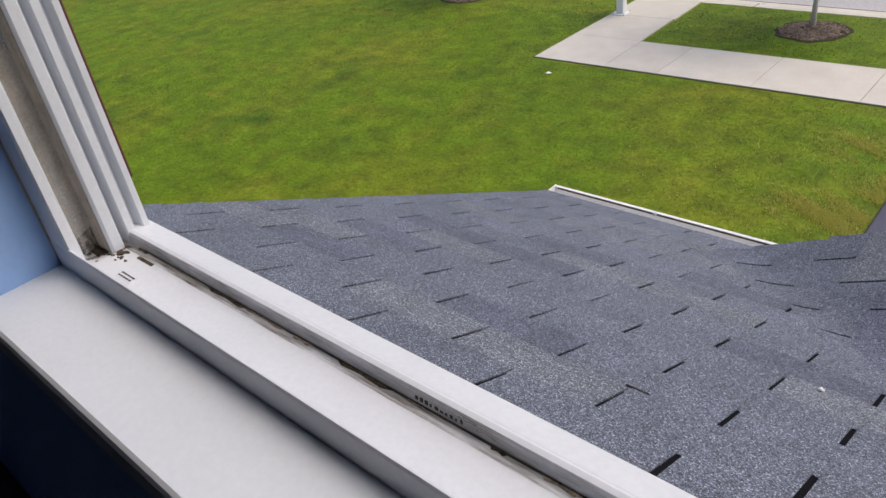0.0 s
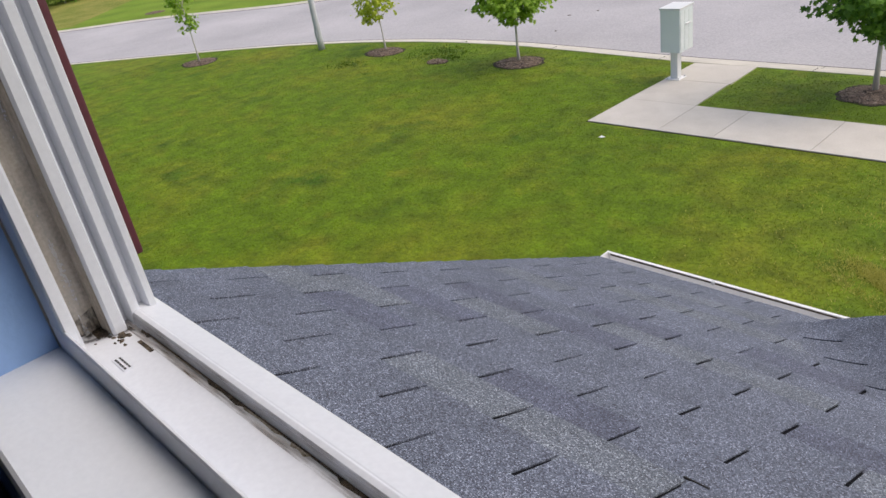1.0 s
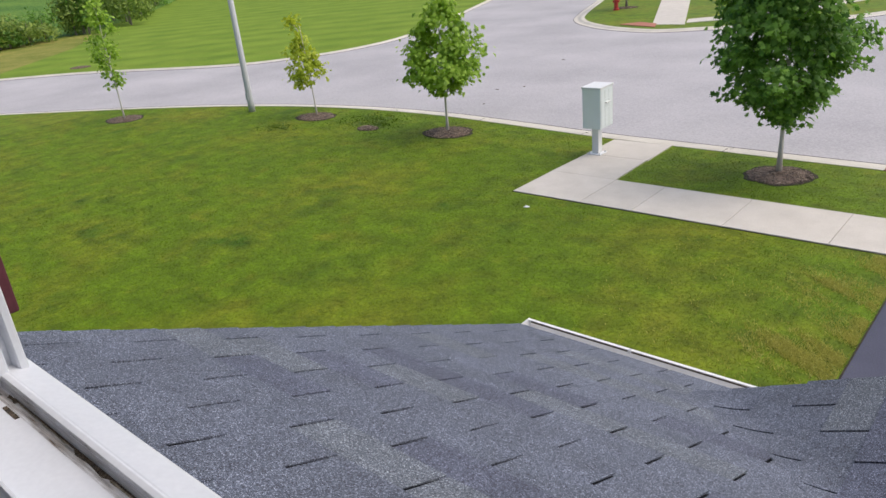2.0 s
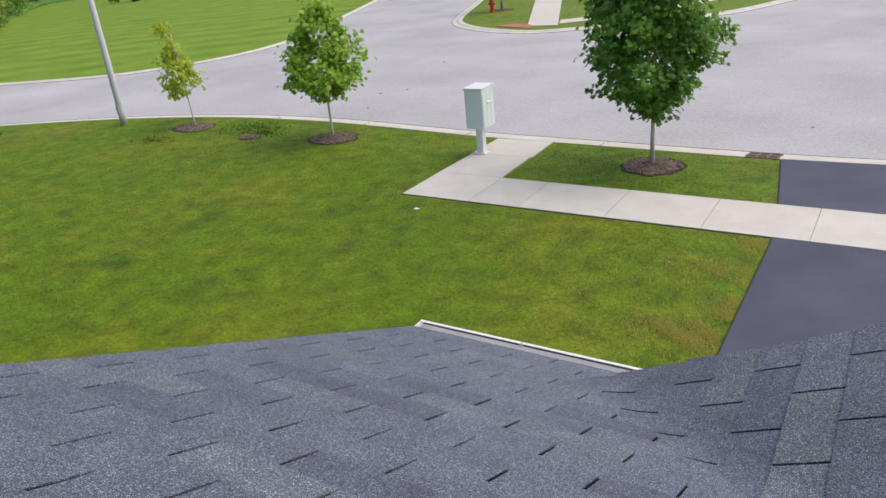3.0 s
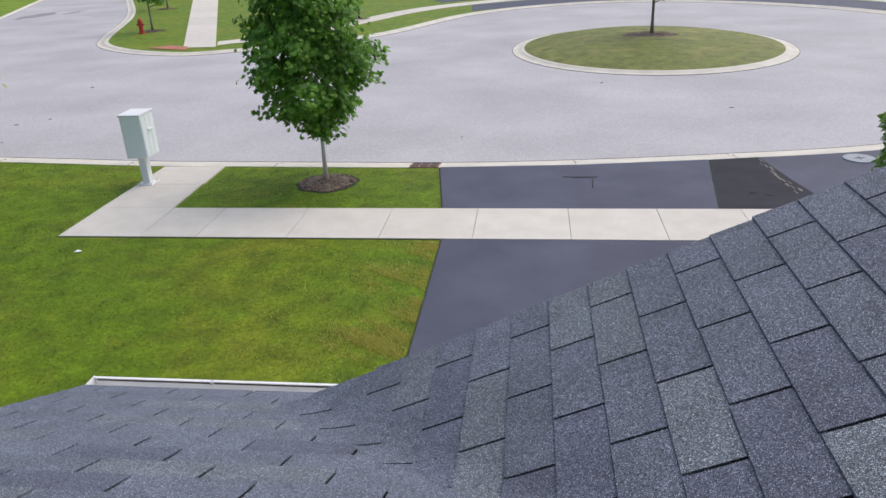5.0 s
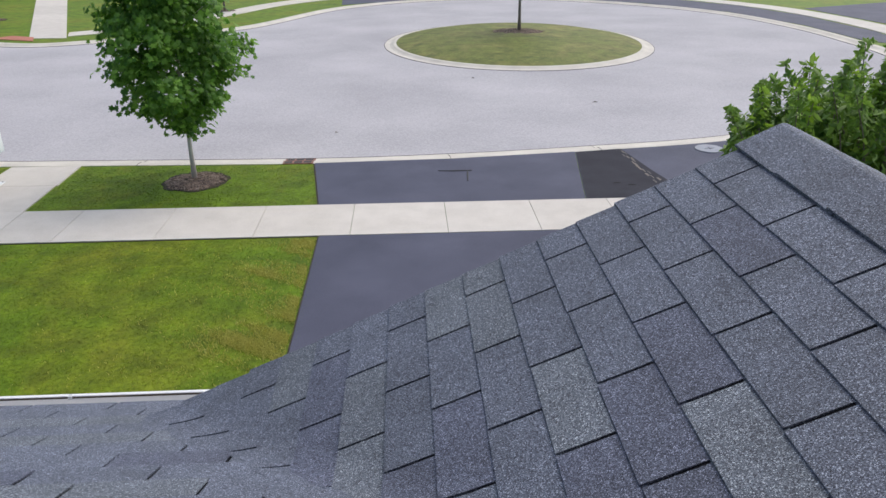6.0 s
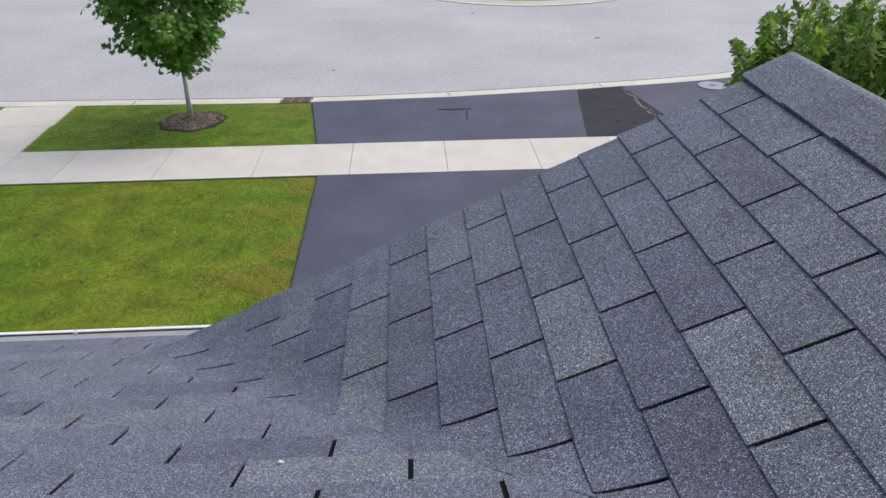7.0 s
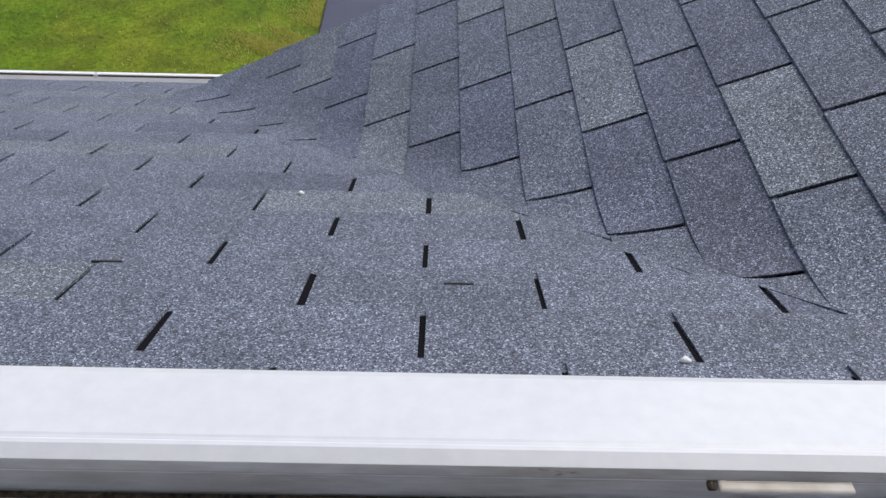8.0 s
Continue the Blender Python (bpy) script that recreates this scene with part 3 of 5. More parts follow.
def gable_tab(x0, x1, ya, yb, cut):
    """A tab between course lines x0 (lower) and x1, from ya to yb, trimmed where x + y falls below cut."""
    nx, ny = 4, 7
    top, bot, f = [], [], []
    for i in range(nx + 1):
        x = x0 + (x1 + 0.012 - x0) * i / nx
        for j in range(ny + 1):
            lo = max(ya, cut - x)
            y = lo + (max(yb, lo + 0.004) - lo) * j / ny
            lift = (0.0072 - 0.0057 * i / nx) * min(1, max(0, (x + y - cut) / 0.10))
            top.append((x, y, gable_surface(x, y, lift)))
            bot.append((x, y, gable_surface(x, y, -0.002)))
    n = len(top)
    def q(i, j):
        return i * (ny + 1) + j
    for i in range(nx):
        for j in range(ny):
            f.append((q(i, j), q(i + 1, j), q(i + 1, j + 1), q(i, j + 1)))
    rim = [q(0, j) for j in range(ny + 1)] + [q(i, ny) for i in range(1, nx + 1)] + [q(nx, j) for j in range(ny - 1, -1, -1)] + [q(i, 0) for i in range(nx - 1, 0, -1)]
    for a, b in zip(rim, rim[1:] + rim[:1]):
        f.append((b, a, n + a, n + b))
    return Geo().add(top + bot, f)


for i in range(-7, 9):
    x0, x1 = GX0 + (i - 1) * GSTEP, GX0 + i * GSTEP
    if x0 < VALLEY - RAKE_Y - 0.06:
        continue
    cuts = [GY0 + h * TAB / 2 for h in range(-12, 10) if (i + h) % 2]
    rake = RAKE_Y + rng.uniform(-0.006, 0.006)
    course_cut = VALLEY - 0.075 + rng.uniform(-0.035, 0.03)
    steps = [h for h in range(-12, 10) if (i + h) % 2]
    for h, ya, yb in zip(steps, cuts[:-1], cuts[1:]):
        yb, cut = min(yb, rake), course_cut
        if yb < cut - x1 or yb - ya < 0.03 or yb < WALL_Y + 0.03:
            continue
        ya = max(ya, WALL_Y + 0.003)
        part("shingle", gable_tab(x0 + rng.uniform(-0.0015, 0.0015), x1, ya + 0.0042, yb - 0.0042, cut), blend_of((i, h), GABLE_PALE, GABLE_SLATE), gable)
# the far slope and the folded ridge caps
part("far_slope_shingles", Geo().add([(RIDGE_X, RAKE_Y, gable_z(RIDGE_X) + 0.004), (RIDGE_X, WALL_Y, gable_z(RIDGE_X) + 0.004), (2 * RIDGE_X + 1.0, WALL_Y, gable_z(-1.0) + 0.004), (2 * RIDGE_X + 1.0, RAKE_Y, gable_z(-1.0) + 0.004)], [(0, 1, 2, 3)]), M_SHINGLE, gable)
for k in range(0, 15):
    ye = RAKE_Y + 0.004 - k * 0.127
    if ye - 0.06 < WALL_Y:
        break
    half, t0, t1 = 0.15 * math.cos(GPITCH), 0.016, 0.009
    prof = [(-half, 0), (-half * 0.35, 0), (-0.012, 0), (0.0, 0), (0.012, 0), (half * 0.35, 0), (half, 0)]
    vs = []
    for yy, t in ((ye, t0), (max(ye - 0.28, WALL_Y - 0.04), t1)):
        for lift in (t, t - 0.006):
            vs += [(RIDGE_X + px, yy, gable_z(RIDGE_X - max(abs(px), 0.008)) + lift) for px, _ in prof]
    n = len(prof)
    fs = [(a, a + 1, 2 * n + a + 1, 2 * n + a) for a in range(n - 1)] + [(n + a, 3 * n + a, 3 * n + a + 1, n + a + 1) for a in range(n - 1)]
    fs += [(a, n + a, n + a + 1, a + 1) for a in range(n - 1)] + [(2 * n + a, 2 * n + a + 1, 3 * n + a + 1, 3 * n + a) for a in range(n - 1)]
    fs += [(0, 2 * n, 3 * n, n), (n - 1, 2 * n - 1, 4 * n - 1, 3 * n - 1)]
    if k == 0:
        part("ridge_cap", Geo().add(vs, fs), M_SHINGLE, gable)
    elif k % 2 == 0:
        part("ridge_cap", Geo().add([(x, y, z - 0.0005) for x, y, z in vs], fs), M_SHINGLE, gable)

# ---- gutter, fascia and the walls under the roofs ----
ye = EDGE_M * EXPO * math.cos(PITCH)
ze = roof_z(ye)
GL, GR = LEFT - 0.005, -0.55
gutter = thing("roof_gutter", "white aluminium rain gutter along the eave", "gutter", at=(0, 0, 0))
U = [(0.0, 0.0), (0.0, -0.10), (0.07, -0.11), (0.095, -0.06), (0.095, 0.0), (0.082, 0.0), (0.082, -0.004), (0.091, -0.006), (0.09, -0.058), (0.066, -0.104), (0.004, -0.095), (0.004, 0.0)]
part("trough", Geo().sweep(U, GL, GR, lambda s, p, q: (s, ye - 0.005 + p, ze - 0.014 + q)), M_GUTTER, gutter)
part("end_cap", Geo().sweep([(0, 0), (0, -0.10), (0.07, -0.11), (0.095, -0.06), (0.095, 0.0)], GL - 0.004, GL, lambda s, p, q: (s, ye - 0.005 + p, ze - 0.012 + q)), M_GUTTER, gutter)
for gx in (-1.28,):
    part("hanger", Geo().box((gx - 0.006, ye + 0.07, ze - 0.028), (gx + 0.006, ye + 0.088, ze - 0.0125), 0.001), M_STEEL, gutter)
# added dark strip stands in for the shade below the gutter hem
part("tide_mark", Geo().box((GL + 0.01, ye + 0.0825, ze - 0.030), (GR, ye + 0.0855, ze - 0.021)), M_GRIME_SHADE, gutter, "dark strip painted as the shade under the lip")
part("fascia", Geo().box((LEFT, ye - 0.05, ze - 0.17), (GR, ye - 0.01, ze - 0.02)), M_GUTTER, main_roof)
part("rake_trim", Geo().add([(LEFT - 0.012, a, roof_z(a) + o) for a in (WALL_Y, ye) for o in (-0.006, -0.16)] + [(LEFT + 0.012, a, roof_z(a) + o) for a in (WALL_Y, ye) for o in (-0.006, -0.16)],
                            [(0, 2, 3, 1), (4, 5, 7, 6), (0, 4, 6, 2), (1, 3, 7, 5), (0, 1, 5, 4), (2, 6, 7, 3)]), M_GUTTER, main_roof)
house = thing("house_front", "tan sided house front below the roofs", "house", kind="structure")
part("lower_wall", Geo().box((LEFT + 0.25, 1.35, 0.0), (3.0, 1.5, 2.45)), M_WALL, house)
part("gable_wall", Geo().add([(x, y, z) for y in (1.38, 1.49) for x, z in ((-0.85, 2.451), (3.05, 2.451), (RIDGE_X, 3.41))], [(0, 1, 2), (5, 4, 3), (0, 3, 4, 1), (1, 4, 5, 2), (2, 5, 3, 0)]), M_WALL, house)
part("side_wall", Geo().box((LEFT + 0.25, -0.6, 0.0), (LEFT + 0.4, 1.35, 2.5)), M_WALL, house)

# ---- upper wall with the window opening ----
WX, WZ0, WZ1 = 0.603, 3.797, 5.0
wall = thing("wall_front", "upper house wall, blue inside, pierced by the window", "wall", kind="structure")
for a, b in (((-2.6, 2.0), (-WX, 5.6)), ((WX, 2.0), (2.6, 5.6)), ((-WX, 2.0), (WX, WZ0 - 0.022)), ((-WX, WZ1), (WX, 5.6))):
    part("outer_siding", Geo().box((a[0], -0.45, a[1]), (b[0], WALL_Y, b[1])), M_WALL, wall)
    part("inner_plaster", Geo().box((a[0], -0.512, a[1]), (b[0], -0.4502, b[1])), M_BLUE, wall)
for nm, a, b in (("wall_left", (-2.7, -4.5, 2.0), (-2.6, -0.45, 5.6)), ("wall_right", (2.6, -4.5, 2.0), (2.7, -0.45, 5.6)), ("wall_back", (-2.6, -4.5, 2.0), (2.6, -4.4, 5.6))):
    tagged(part(nm, Geo().box(a, b), M_BLUE), "plain blue painted room wall", "wall", kind="structure")
for a, b in (((-2.76, -4.56, 2.0), (-2.702, -0.45, 5.59)), ((2.702, -4.56, 2.0), (2.76, -0.45, 5.59)), ((-2.7, -4.56, 2.0), (2.7, -4.502, 5.59))):
    part("outer_siding", Geo().box(a, b), M_WALL, wall)
tagged(part("floor", Geo().box((-2.7, -4.5, 2.85), (2.7, -0.513, 2.95)), M_CARPET), "dark carpeted bedroom floor", "floor", kind="structure")
tagged(part("ceiling", Geo().box((-2.7, -4.5, 5.4), (2.7, -0.513, 5.5)), M_CEILING), "plain white ceiling", "ceiling", kind="structure")
tagged(part("house_roof", Geo().box((-2.8, -4.6, 5.6), (2.8, -0.3, 5.7)), M_SHINGLE), "shingled main roof above the room", "roof", kind="structure")

# ---- the window ----
window = thing("window_1", "white vinyl slider window with an open sash and grimy track", "window", kind="structure")
WIN = [(-0.4490, -0.02), (-0.4490, 0.034), (-0.4480, 0.036), (-0.4465, 0.036), (-0.4456, 0.034), (-0.4450, 0.0165), (-0.4005, 0.0150), (-0.3995, 0.0155), (-0.3990, 0.0232), (-0.3980, 0.0250),
       (-0.3950, 0.0257), (-0.3941, 0.0255), (-0.3937, 0.0251), (-0.3930, 0.0250), (-0.3924, 0.0250), (-0.375, 0.0199), (-0.3725, 0.0177), (-0.372, 0.015), (-0.372, -0.02)]
part("sill_track", Geo().sweep(WIN, -WX, WX, lambda s, p, q: (s, p, WZ0 + q)), M_WHITE, window)
JAMB = [(-0.4485, -0.02), (-0.4485, 0.030), (-0.447, 0.033), (-0.4405, 0.033), (-0.4385, 0.030), (-0.436, 0.010), (-0.419, 0.010), (-0.418, 0.032), (-0.416, 0.034), (-0.4085, 0.034), (-0.407, 0.032),
        (-0.406, 0.016), (-0.401, 0.016), (-0.400, 0.028), (-0.399, 0.030), (-0.393, 0.030), (-0.392, 0.028), (-0.391, 0.016), (-0.386, 0.016), (-0.385, 0.026), (-0.384, 0.028), (-0.3795, 0.028), (-0.378, 0.025), (-0.378, -0.02)]
part("left_jamb", Geo().sweep(JAMB, WZ0 + 0.0005, WZ1, lambda s, p, q: (-WX + q, p, s)), M_WHITE, window)
part("right_jamb", Geo().sweep(JAMB, WZ0 + 0.0005, WZ1, lambda s, p, q: (WX - q, p, s)), M_WHITE, window)
part("head_frame", Geo().sweep(WIN, -WX, WX, lambda s, p, q: (s, p, WZ1 - q)), M_WHITE, window)
part("track_groove", Geo().box((-0.55, -0.4009, WZ0 + 0.0135), (0.57, -0.3998, WZ0 + 0.0157)), M_GRIME_SHADE, window, "black grimy joint of the track")
STOOL = [(-0.4494, -0.0215), (-0.4494, 0.012), (-0.518, 0.012), (-0.5205, 0.010), (-0.522, 0.006), (-0.522, -0.014), (-0.5205, -0.019), (-0.518, -0.0215)]
tagged(part("window_stool", Geo().sweep(STOOL, -WX - 0.003, WX + 0.003, lambda s, p, q: (s, p, WZ0 + q)), M_STOOL), "white painted interior window sill board", "sill", kind="structure")
shutter = thing("window_shutter", "dark maroon louvred shutter beside the window", "shutter")
part("frame", Geo().box((-0.665, -0.384, 3.845), (-0.618, -0.3605, 5.02), 0.002).box((-0.96, -0.384, 3.845), (-0.915, -0.3605, 5.02), 0.002).box((-0.915, -0.384, 3.845), (-0.665, -0.3615, 3.905), 0.002), M_MAROON, shutter)
for k in range(24):
    z = 3.925 + k * 0.045
    part("slat", Geo().add([(-0.914, -0.378, z + 0.03), (-0.666, -0.378, z + 0.03), (-0.666, -0.370, z), (-0.914, -0.370, z), (-0.914, -0.382, z + 0.026), (-0.666, -0.382, z + 0.026), (-0.666, -0.374, z - 0.004), (-0.914, -0.374, z - 0.004)],
                           [(0, 1, 2, 3), (7, 6, 5, 4), (0, 4, 5, 1), (1, 5, 6, 2), (2, 6, 7, 3), (3, 7, 4, 0)]), M_MAROON, shutter)


# ---- trees ----
def leaf_cloud(name, centres, normals, size, mat, parent, seed, shape="maple", droop=0.3):
    """Many small folded leaves, as one mesh."""
    r = np.random.default_rng(seed)
    n = len(centres)
    if shape == "maple":
        outline = np.array([(0, -0.5), (0.18, -0.26), (0.5, -0.22), (0.33, 0.02), (0.46, 0.3), (0.2, 0.24), (0, 0.58), (-0.2, 0.24), (-0.46, 0.3), (-0.33, 0.02), (-0.5, -0.22), (-0.18, -0.26)])
    else:
        outline = np.array([(0, -0.5), (0.15, -0.25), (0.21, 0.0), (0.14, 0.3), (0, 0.6), (-0.14, 0.3), (-0.21, 0.0), (-0.15, -0.25)])
    k = len(outline)
    nz = normals + r.normal(0, 0.45, (n, 3)) + np.array([0, 0, 0.35])
    nz /= np.linalg.norm(nz, axis=1)[:, None]
    tv = r.normal(0, 1, (n, 3)) - np.array([0, 0, droop])
    tv -= (tv * nz).sum(1)[:, None] * nz
    tv /= np.linalg.norm(tv, axis=1)[:, None]
    sv = np.cross(tv, nz)
    s = size * r.uniform(0.65, 1.25, n)
    fold = -0.28 * np.abs(outline[:, 0])
    vs = centres[:, None, :] + s[:, None, None] * (outline[None, :, 0, None] * sv[:, None, :] + outline[None, :, 1, None] * tv[:, None, :] + fold[None, :, None] * nz[:, None, :])
    faces_r = list(range(0, k // 2 + 1))
    faces_l = [0] + list(range(k // 2, k))
    idx = np.arange(n)[:, None] * k
    quads = np.concatenate([idx + np.array(faces_r)[None], idx + np.array(faces_l)[None]])
    me = bpy.data.meshes.new(name)
    me.vertices.add(n * k)
    me.vertices.foreach_set("co", vs.reshape(-1))
    me.loops.add(quads.size)
    me.loops.foreach_set("vertex_index", quads.reshape(-1).astype(np.int32))
    me.polygons.add(len(quads))
    w = quads.shape[1]
    me.polygons.foreach_set("loop_start", np.arange(len(quads), dtype=np.int32) * w)
    me.polygons.foreach_set("loop_total", np.full(len(quads), w, dtype=np.int32))
    me.update(calc_edges=True)
    me.materials.append(mat)
    return part(name, me, mat, parent)


def tree(name, label, at, trunk_h, trunk_r, lumps, leaves, size, leaf_mat, bark, seed, shape="maple", lean=(0, 0), category="tree"):
    """A trunk, limbs into each lump of crown, and leaves on the lumps. Lumps: x, y, z, rx, rz from the foot."""
    r = np.random.default_rng(seed)
    ob = thing(name, label, category, at=at)
    top = max(l[2] for l in lumps)
    pts = [(lean[0] * t + 0.012 * math.sin(4 * t + seed), lean[1] * t, t * top) for t in np.linspace(0, 1, 9)]
    part("trunk", Geo().tube(pts, [trunk_r * (1.25 if i == 0 else 1 - 0.085 * i) for i in range(9)], 10), bark, ob, smooth=True)
    for lx, ly, lz, rx, rz in lumps:
        z0 = max(trunk_h * 0.85, lz - rz * 1.3)
        f = min(z0 / top, 1)
        a = Vector((lean[0] * f, lean[1] * f, z0))
        b = Vector((lx, ly, lz + 0.3 * rz))
        mid = (a + b) / 2 + Vector((0, 0, -0.05))
        part("limb", Geo().tube([a, mid, b], [trunk_r * 0.42, trunk_r * 0.3, trunk_r * 0.1], 6), bark, ob, smooth=True)
    cs, ns = [], []
    vol = np.array([l[3] ** 2 * l[4] for l in lumps]) ** 0.75
    for l, share in zip(lumps, vol / vol.sum()):
        n = int(leaves * share)
        d = r.normal(0, 1, (n, 3))
        d /= np.linalg.norm(d, axis=1)[:, None]
        rad = r.uniform(0.15, 1.0, n) ** 0.5
        bump = 1 + 0.18 * np.sin(d[:, 0] * 5 + seed) * np.cos(d[:, 2] * 6 + l[0] * 9) + 0.14 * np.sin(d[:, 1] * 9 + d[:, 0] * 7 + l[2] * 5)
        cs.append(np.array(l[:3]) + d * np.array([l[3], l[3], l[4]]) * (rad * bump)[:, None])
        ns.append(d)
    leaf_cloud("crown", np.concatenate(cs), np.concatenate(ns), size, leaf_mat, ob, seed, shape)
    return ob


def crown_lumps(base, top, radius, seed, n=16, taper=0.7, off=(0, 0)):
    """A core of large lumps up the stem and small sprays of leaves standing out of it."""
    r = np.random.default_rng(seed)
    out = []

    def wide(t):
        return radius * max(0.12, math.sin(math.pi * min(0.97, 0.05 + 0.95 * t) ** taper) ** 0.75)

    core = max(5, n // 4)
    for i in range(core):
        t = (i + 0.6) / core
        w = wide(t)
        out.append((off[0] * t + r.uniform(-0.15, 0.15) * w, off[1] * t + r.uniform(-0.15, 0.15) * w, base + (top - base) * t, w * 0.8, (top - base) / core * 0.75))
    for i in range(n):
        t = ((i * 0.618) % 1.0) * 0.95 + 0.02
        w, a = wide(t), i * 2.4 + r.uniform(-0.5, 0.5)
        d = w * r.uniform(0.62, 0.92)
        s = radius * r.uniform(0.18, 0.32)
        out.append((d * math.cos(a) + off[0] * t, d * math.sin(a) + off[1] * t, base + (top - base) * t + r.uniform(-0.1, 0.1) * radius, s, s * r.uniform(0.55, 0.95)))
    return out


def sprig_tree(name, label, at, outline, trunk_r, sprigs, per, size, leaf_mat, bark, seed, off=(0, 0), lean=(0, 0), category="tree", lobes=0.9):
    """A slim trunk, thin limbs, and sprigs of leaves filling an outline of (height, half-width) pairs."""
    r = np.random.default_rng(seed)
    ob = thing(name, label, category, at=at)
    hs, ws = np.array([o[0] for o in outline]), np.array([o[1] for o in outline])
    z = r.uniform(hs[0], hs[-1], sprigs * 9)
    z = z[r.uniform(0, 1, len(z)) < (np.interp(z, hs, ws) / ws.max()) ** 1.5 + 0.04]
    a = r.uniform(0, math.tau, len(z))
    lobe = np.array([noise.noise(Vector((1.5 * math.cos(u) + seed, 1.5 * math.sin(u), 1.7 * v))) for u, v in zip(a, z)])
    d = np.interp(z, hs, ws) * 0.92 * (1 + lobes * lobe) * r.uniform(0.1, 1.0, len(z)) ** 0.45
    gaps = np.array([noise.noise(Vector((2.6 * e * math.cos(u), 2.6 * e * math.sin(u) + seed, 2.9 * v))) for e, u, v in zip(d, a, z)])
    solid = np.flatnonzero(gaps > -0.06 - 0.22 * r.uniform(0, 1, len(z)))[:sprigs]
    z, a, d = z[solid], a[solid], d[solid]
    n = len(z)
    t = (z - hs[0]) / (hs[-1] - hs[0])
    c = np.stack([d * np.cos(a) + off[0] * t + lean[0] * z / hs[-1], d * np.sin(a) + off[1] * t + lean[1] * z / hs[-1], z], 1)
    top = hs[-1] * 0.92
    pts = [(lean[0] * u + 0.012 * math.sin(4 * u + seed), lean[1] * u, u * top) for u in np.linspace(0, 1, 9)]
    part("trunk", Geo().tube(pts, [trunk_r * (1.25 if i == 0 else 1 - 0.1 * i) for i in range(9)], 10), bark, ob, smooth=True)
    for k in range(0, n, max(1, n // 26)):
        z0 = max(hs[0] * 0.95, z[k] - 0.55 * d[k] - 0.15)
        f = z0 / hs[-1]
        s = Vector((lean[0] * f + off[0] * max(0, (z0 - hs[0]) / (hs[-1] - hs[0])) * 0.5, lean[1] * f, z0))
        e = Vector(c[k])
        part("limb", Geo().tube([s, (s + e) / 2 + Vector((0, 0, 0.04)), e], [trunk_r * 0.3, trunk_r * 0.2, trunk_r * 0.07], 5), bark, ob, smooth=True)
    spread = np.array([0.9, 0.9, 0.6]) * size
    q = np.repeat(c, per, 0) + r.normal(0, 1, (n * per, 3)) * spread
    out = np.repeat(np.stack([np.cos(a), np.sin(a), 0.3 + 0 * a], 1), per, 0) * 0.7
    leaf_cloud("crown", q, out, size, leaf_mat, ob, seed, droop=0.9)
    return ob


def mulch(name_at, rx, ry, seed):
    """A low mound of bark in a cut edge of soil with its shade painted in, with loose chips on it."""
    r = random.Random(seed)
    n = 28
    rim = [1 + r.uniform(-0.06, 0.06) for _ in range(n)]
    ring = [(math.cos(k * math.tau / n), math.sin(k * math.tau / n)) for k in range(n)]
    vs = [(0, 0, 0.05)]
    for f, z in ((0.45, 0.042), (0.78, 0.026), (0.93, 0.006)):
        vs += [(rx * f * q * c, ry * f * q * e, z + r.uniform(-0.01, 0.01) * (f < 0.9)) for q, (c, e) in zip(rim, ring)]
    fs = [(0, 1 + k, 1 + (k + 1) % n) for k in range(n)]
    for q in (0, 1):
        fs += [(1 + q * n + k, 1 + (q + 1) * n + k, 1 + (q + 1) * n + (k + 1) % n, 1 + q * n + (k + 1) % n) for k in range(n)]
    ob = part("mulch_bed", Geo().add(vs, fs), M_MULCH)
    edge = [(rx * f * q * c, ry * f * q * e, z) for f, z in ((0.9, 0.005), (1.07, 0.005), (1.07, -0.05), (0.9, -0.05)) for q, (c, e) in zip(rim, ring)]
    # flat ring: bare soil, with the trench's edge shade put into its dark colour
    part("soil_edge", Geo().add(edge, [(q * n + k, q * n + (k + 1) % n, (q + 1) % 4 * n + (k + 1) % n, (q + 1) % 4 * n + k) for q in range(4) for k in range(n)]), M_SOIL, ob, "cut edge of bare soil, darkened for the shade in it")
    chips = Geo()
    for _ in range(260):
        a, f = r.uniform(0, math.tau), r.uniform(0, 0.92) ** 0.5
        c, h, w, d = Vector((rx * f * math.cos(a), ry * f * math.sin(a), 0.05 * (1 - f) + 0.008)), r.uniform(0, math.pi), r.uniform(0.015, 0.05), r.uniform(0.006, 0.014)
        u, v = Vector((math.cos(h), math.sin(h), r.uniform(-0.35, 0.35))) * w, Vector((-math.sin(h), math.cos(h), r.uniform(-0.4, 0.4))) * d
        up_ = Vector((0, 0, 0.009))
        chips.add([c - u - v, c + u - v, c + u + v, c - u + v, c - u * 0.8 - v + up_, c + u - v * 0.7 + up_, c + u * 0.85 + v + up_, c - u + v * 0.6 + up_],
                  [(0, 3, 2, 1), (4, 5, 6, 7), (0, 1, 5, 4), (1, 2, 6, 5), (2, 3, 7, 6), (3, 0, 4, 7)])
    tagged(part("bark_litter", chips, M_CHIP, ob), kind="stuff")
    ob.location = name_at
    return tagged(ob, "round dark bark mulch bed round a young tree", "mulch bed", "mulch beds")


for at, rx, ry, sd in (((-3.62, 11.6, 0), 0.52, 0.5, 1), ((-11.0, 11.82, 0), 0.58, 0.5, 2), ((-15.75, 11.85, 0), 0.6, 0.45, 3), ((-21.95, 9.5, 0), 0.6, 0.5, 4), ((-13.25, 11.4, 0), 0.3, 0.2, 5), ((4.2, 27.75, 0.195), 1.1, 1.0, 6)):
    mulch(at, rx, ry, sd)
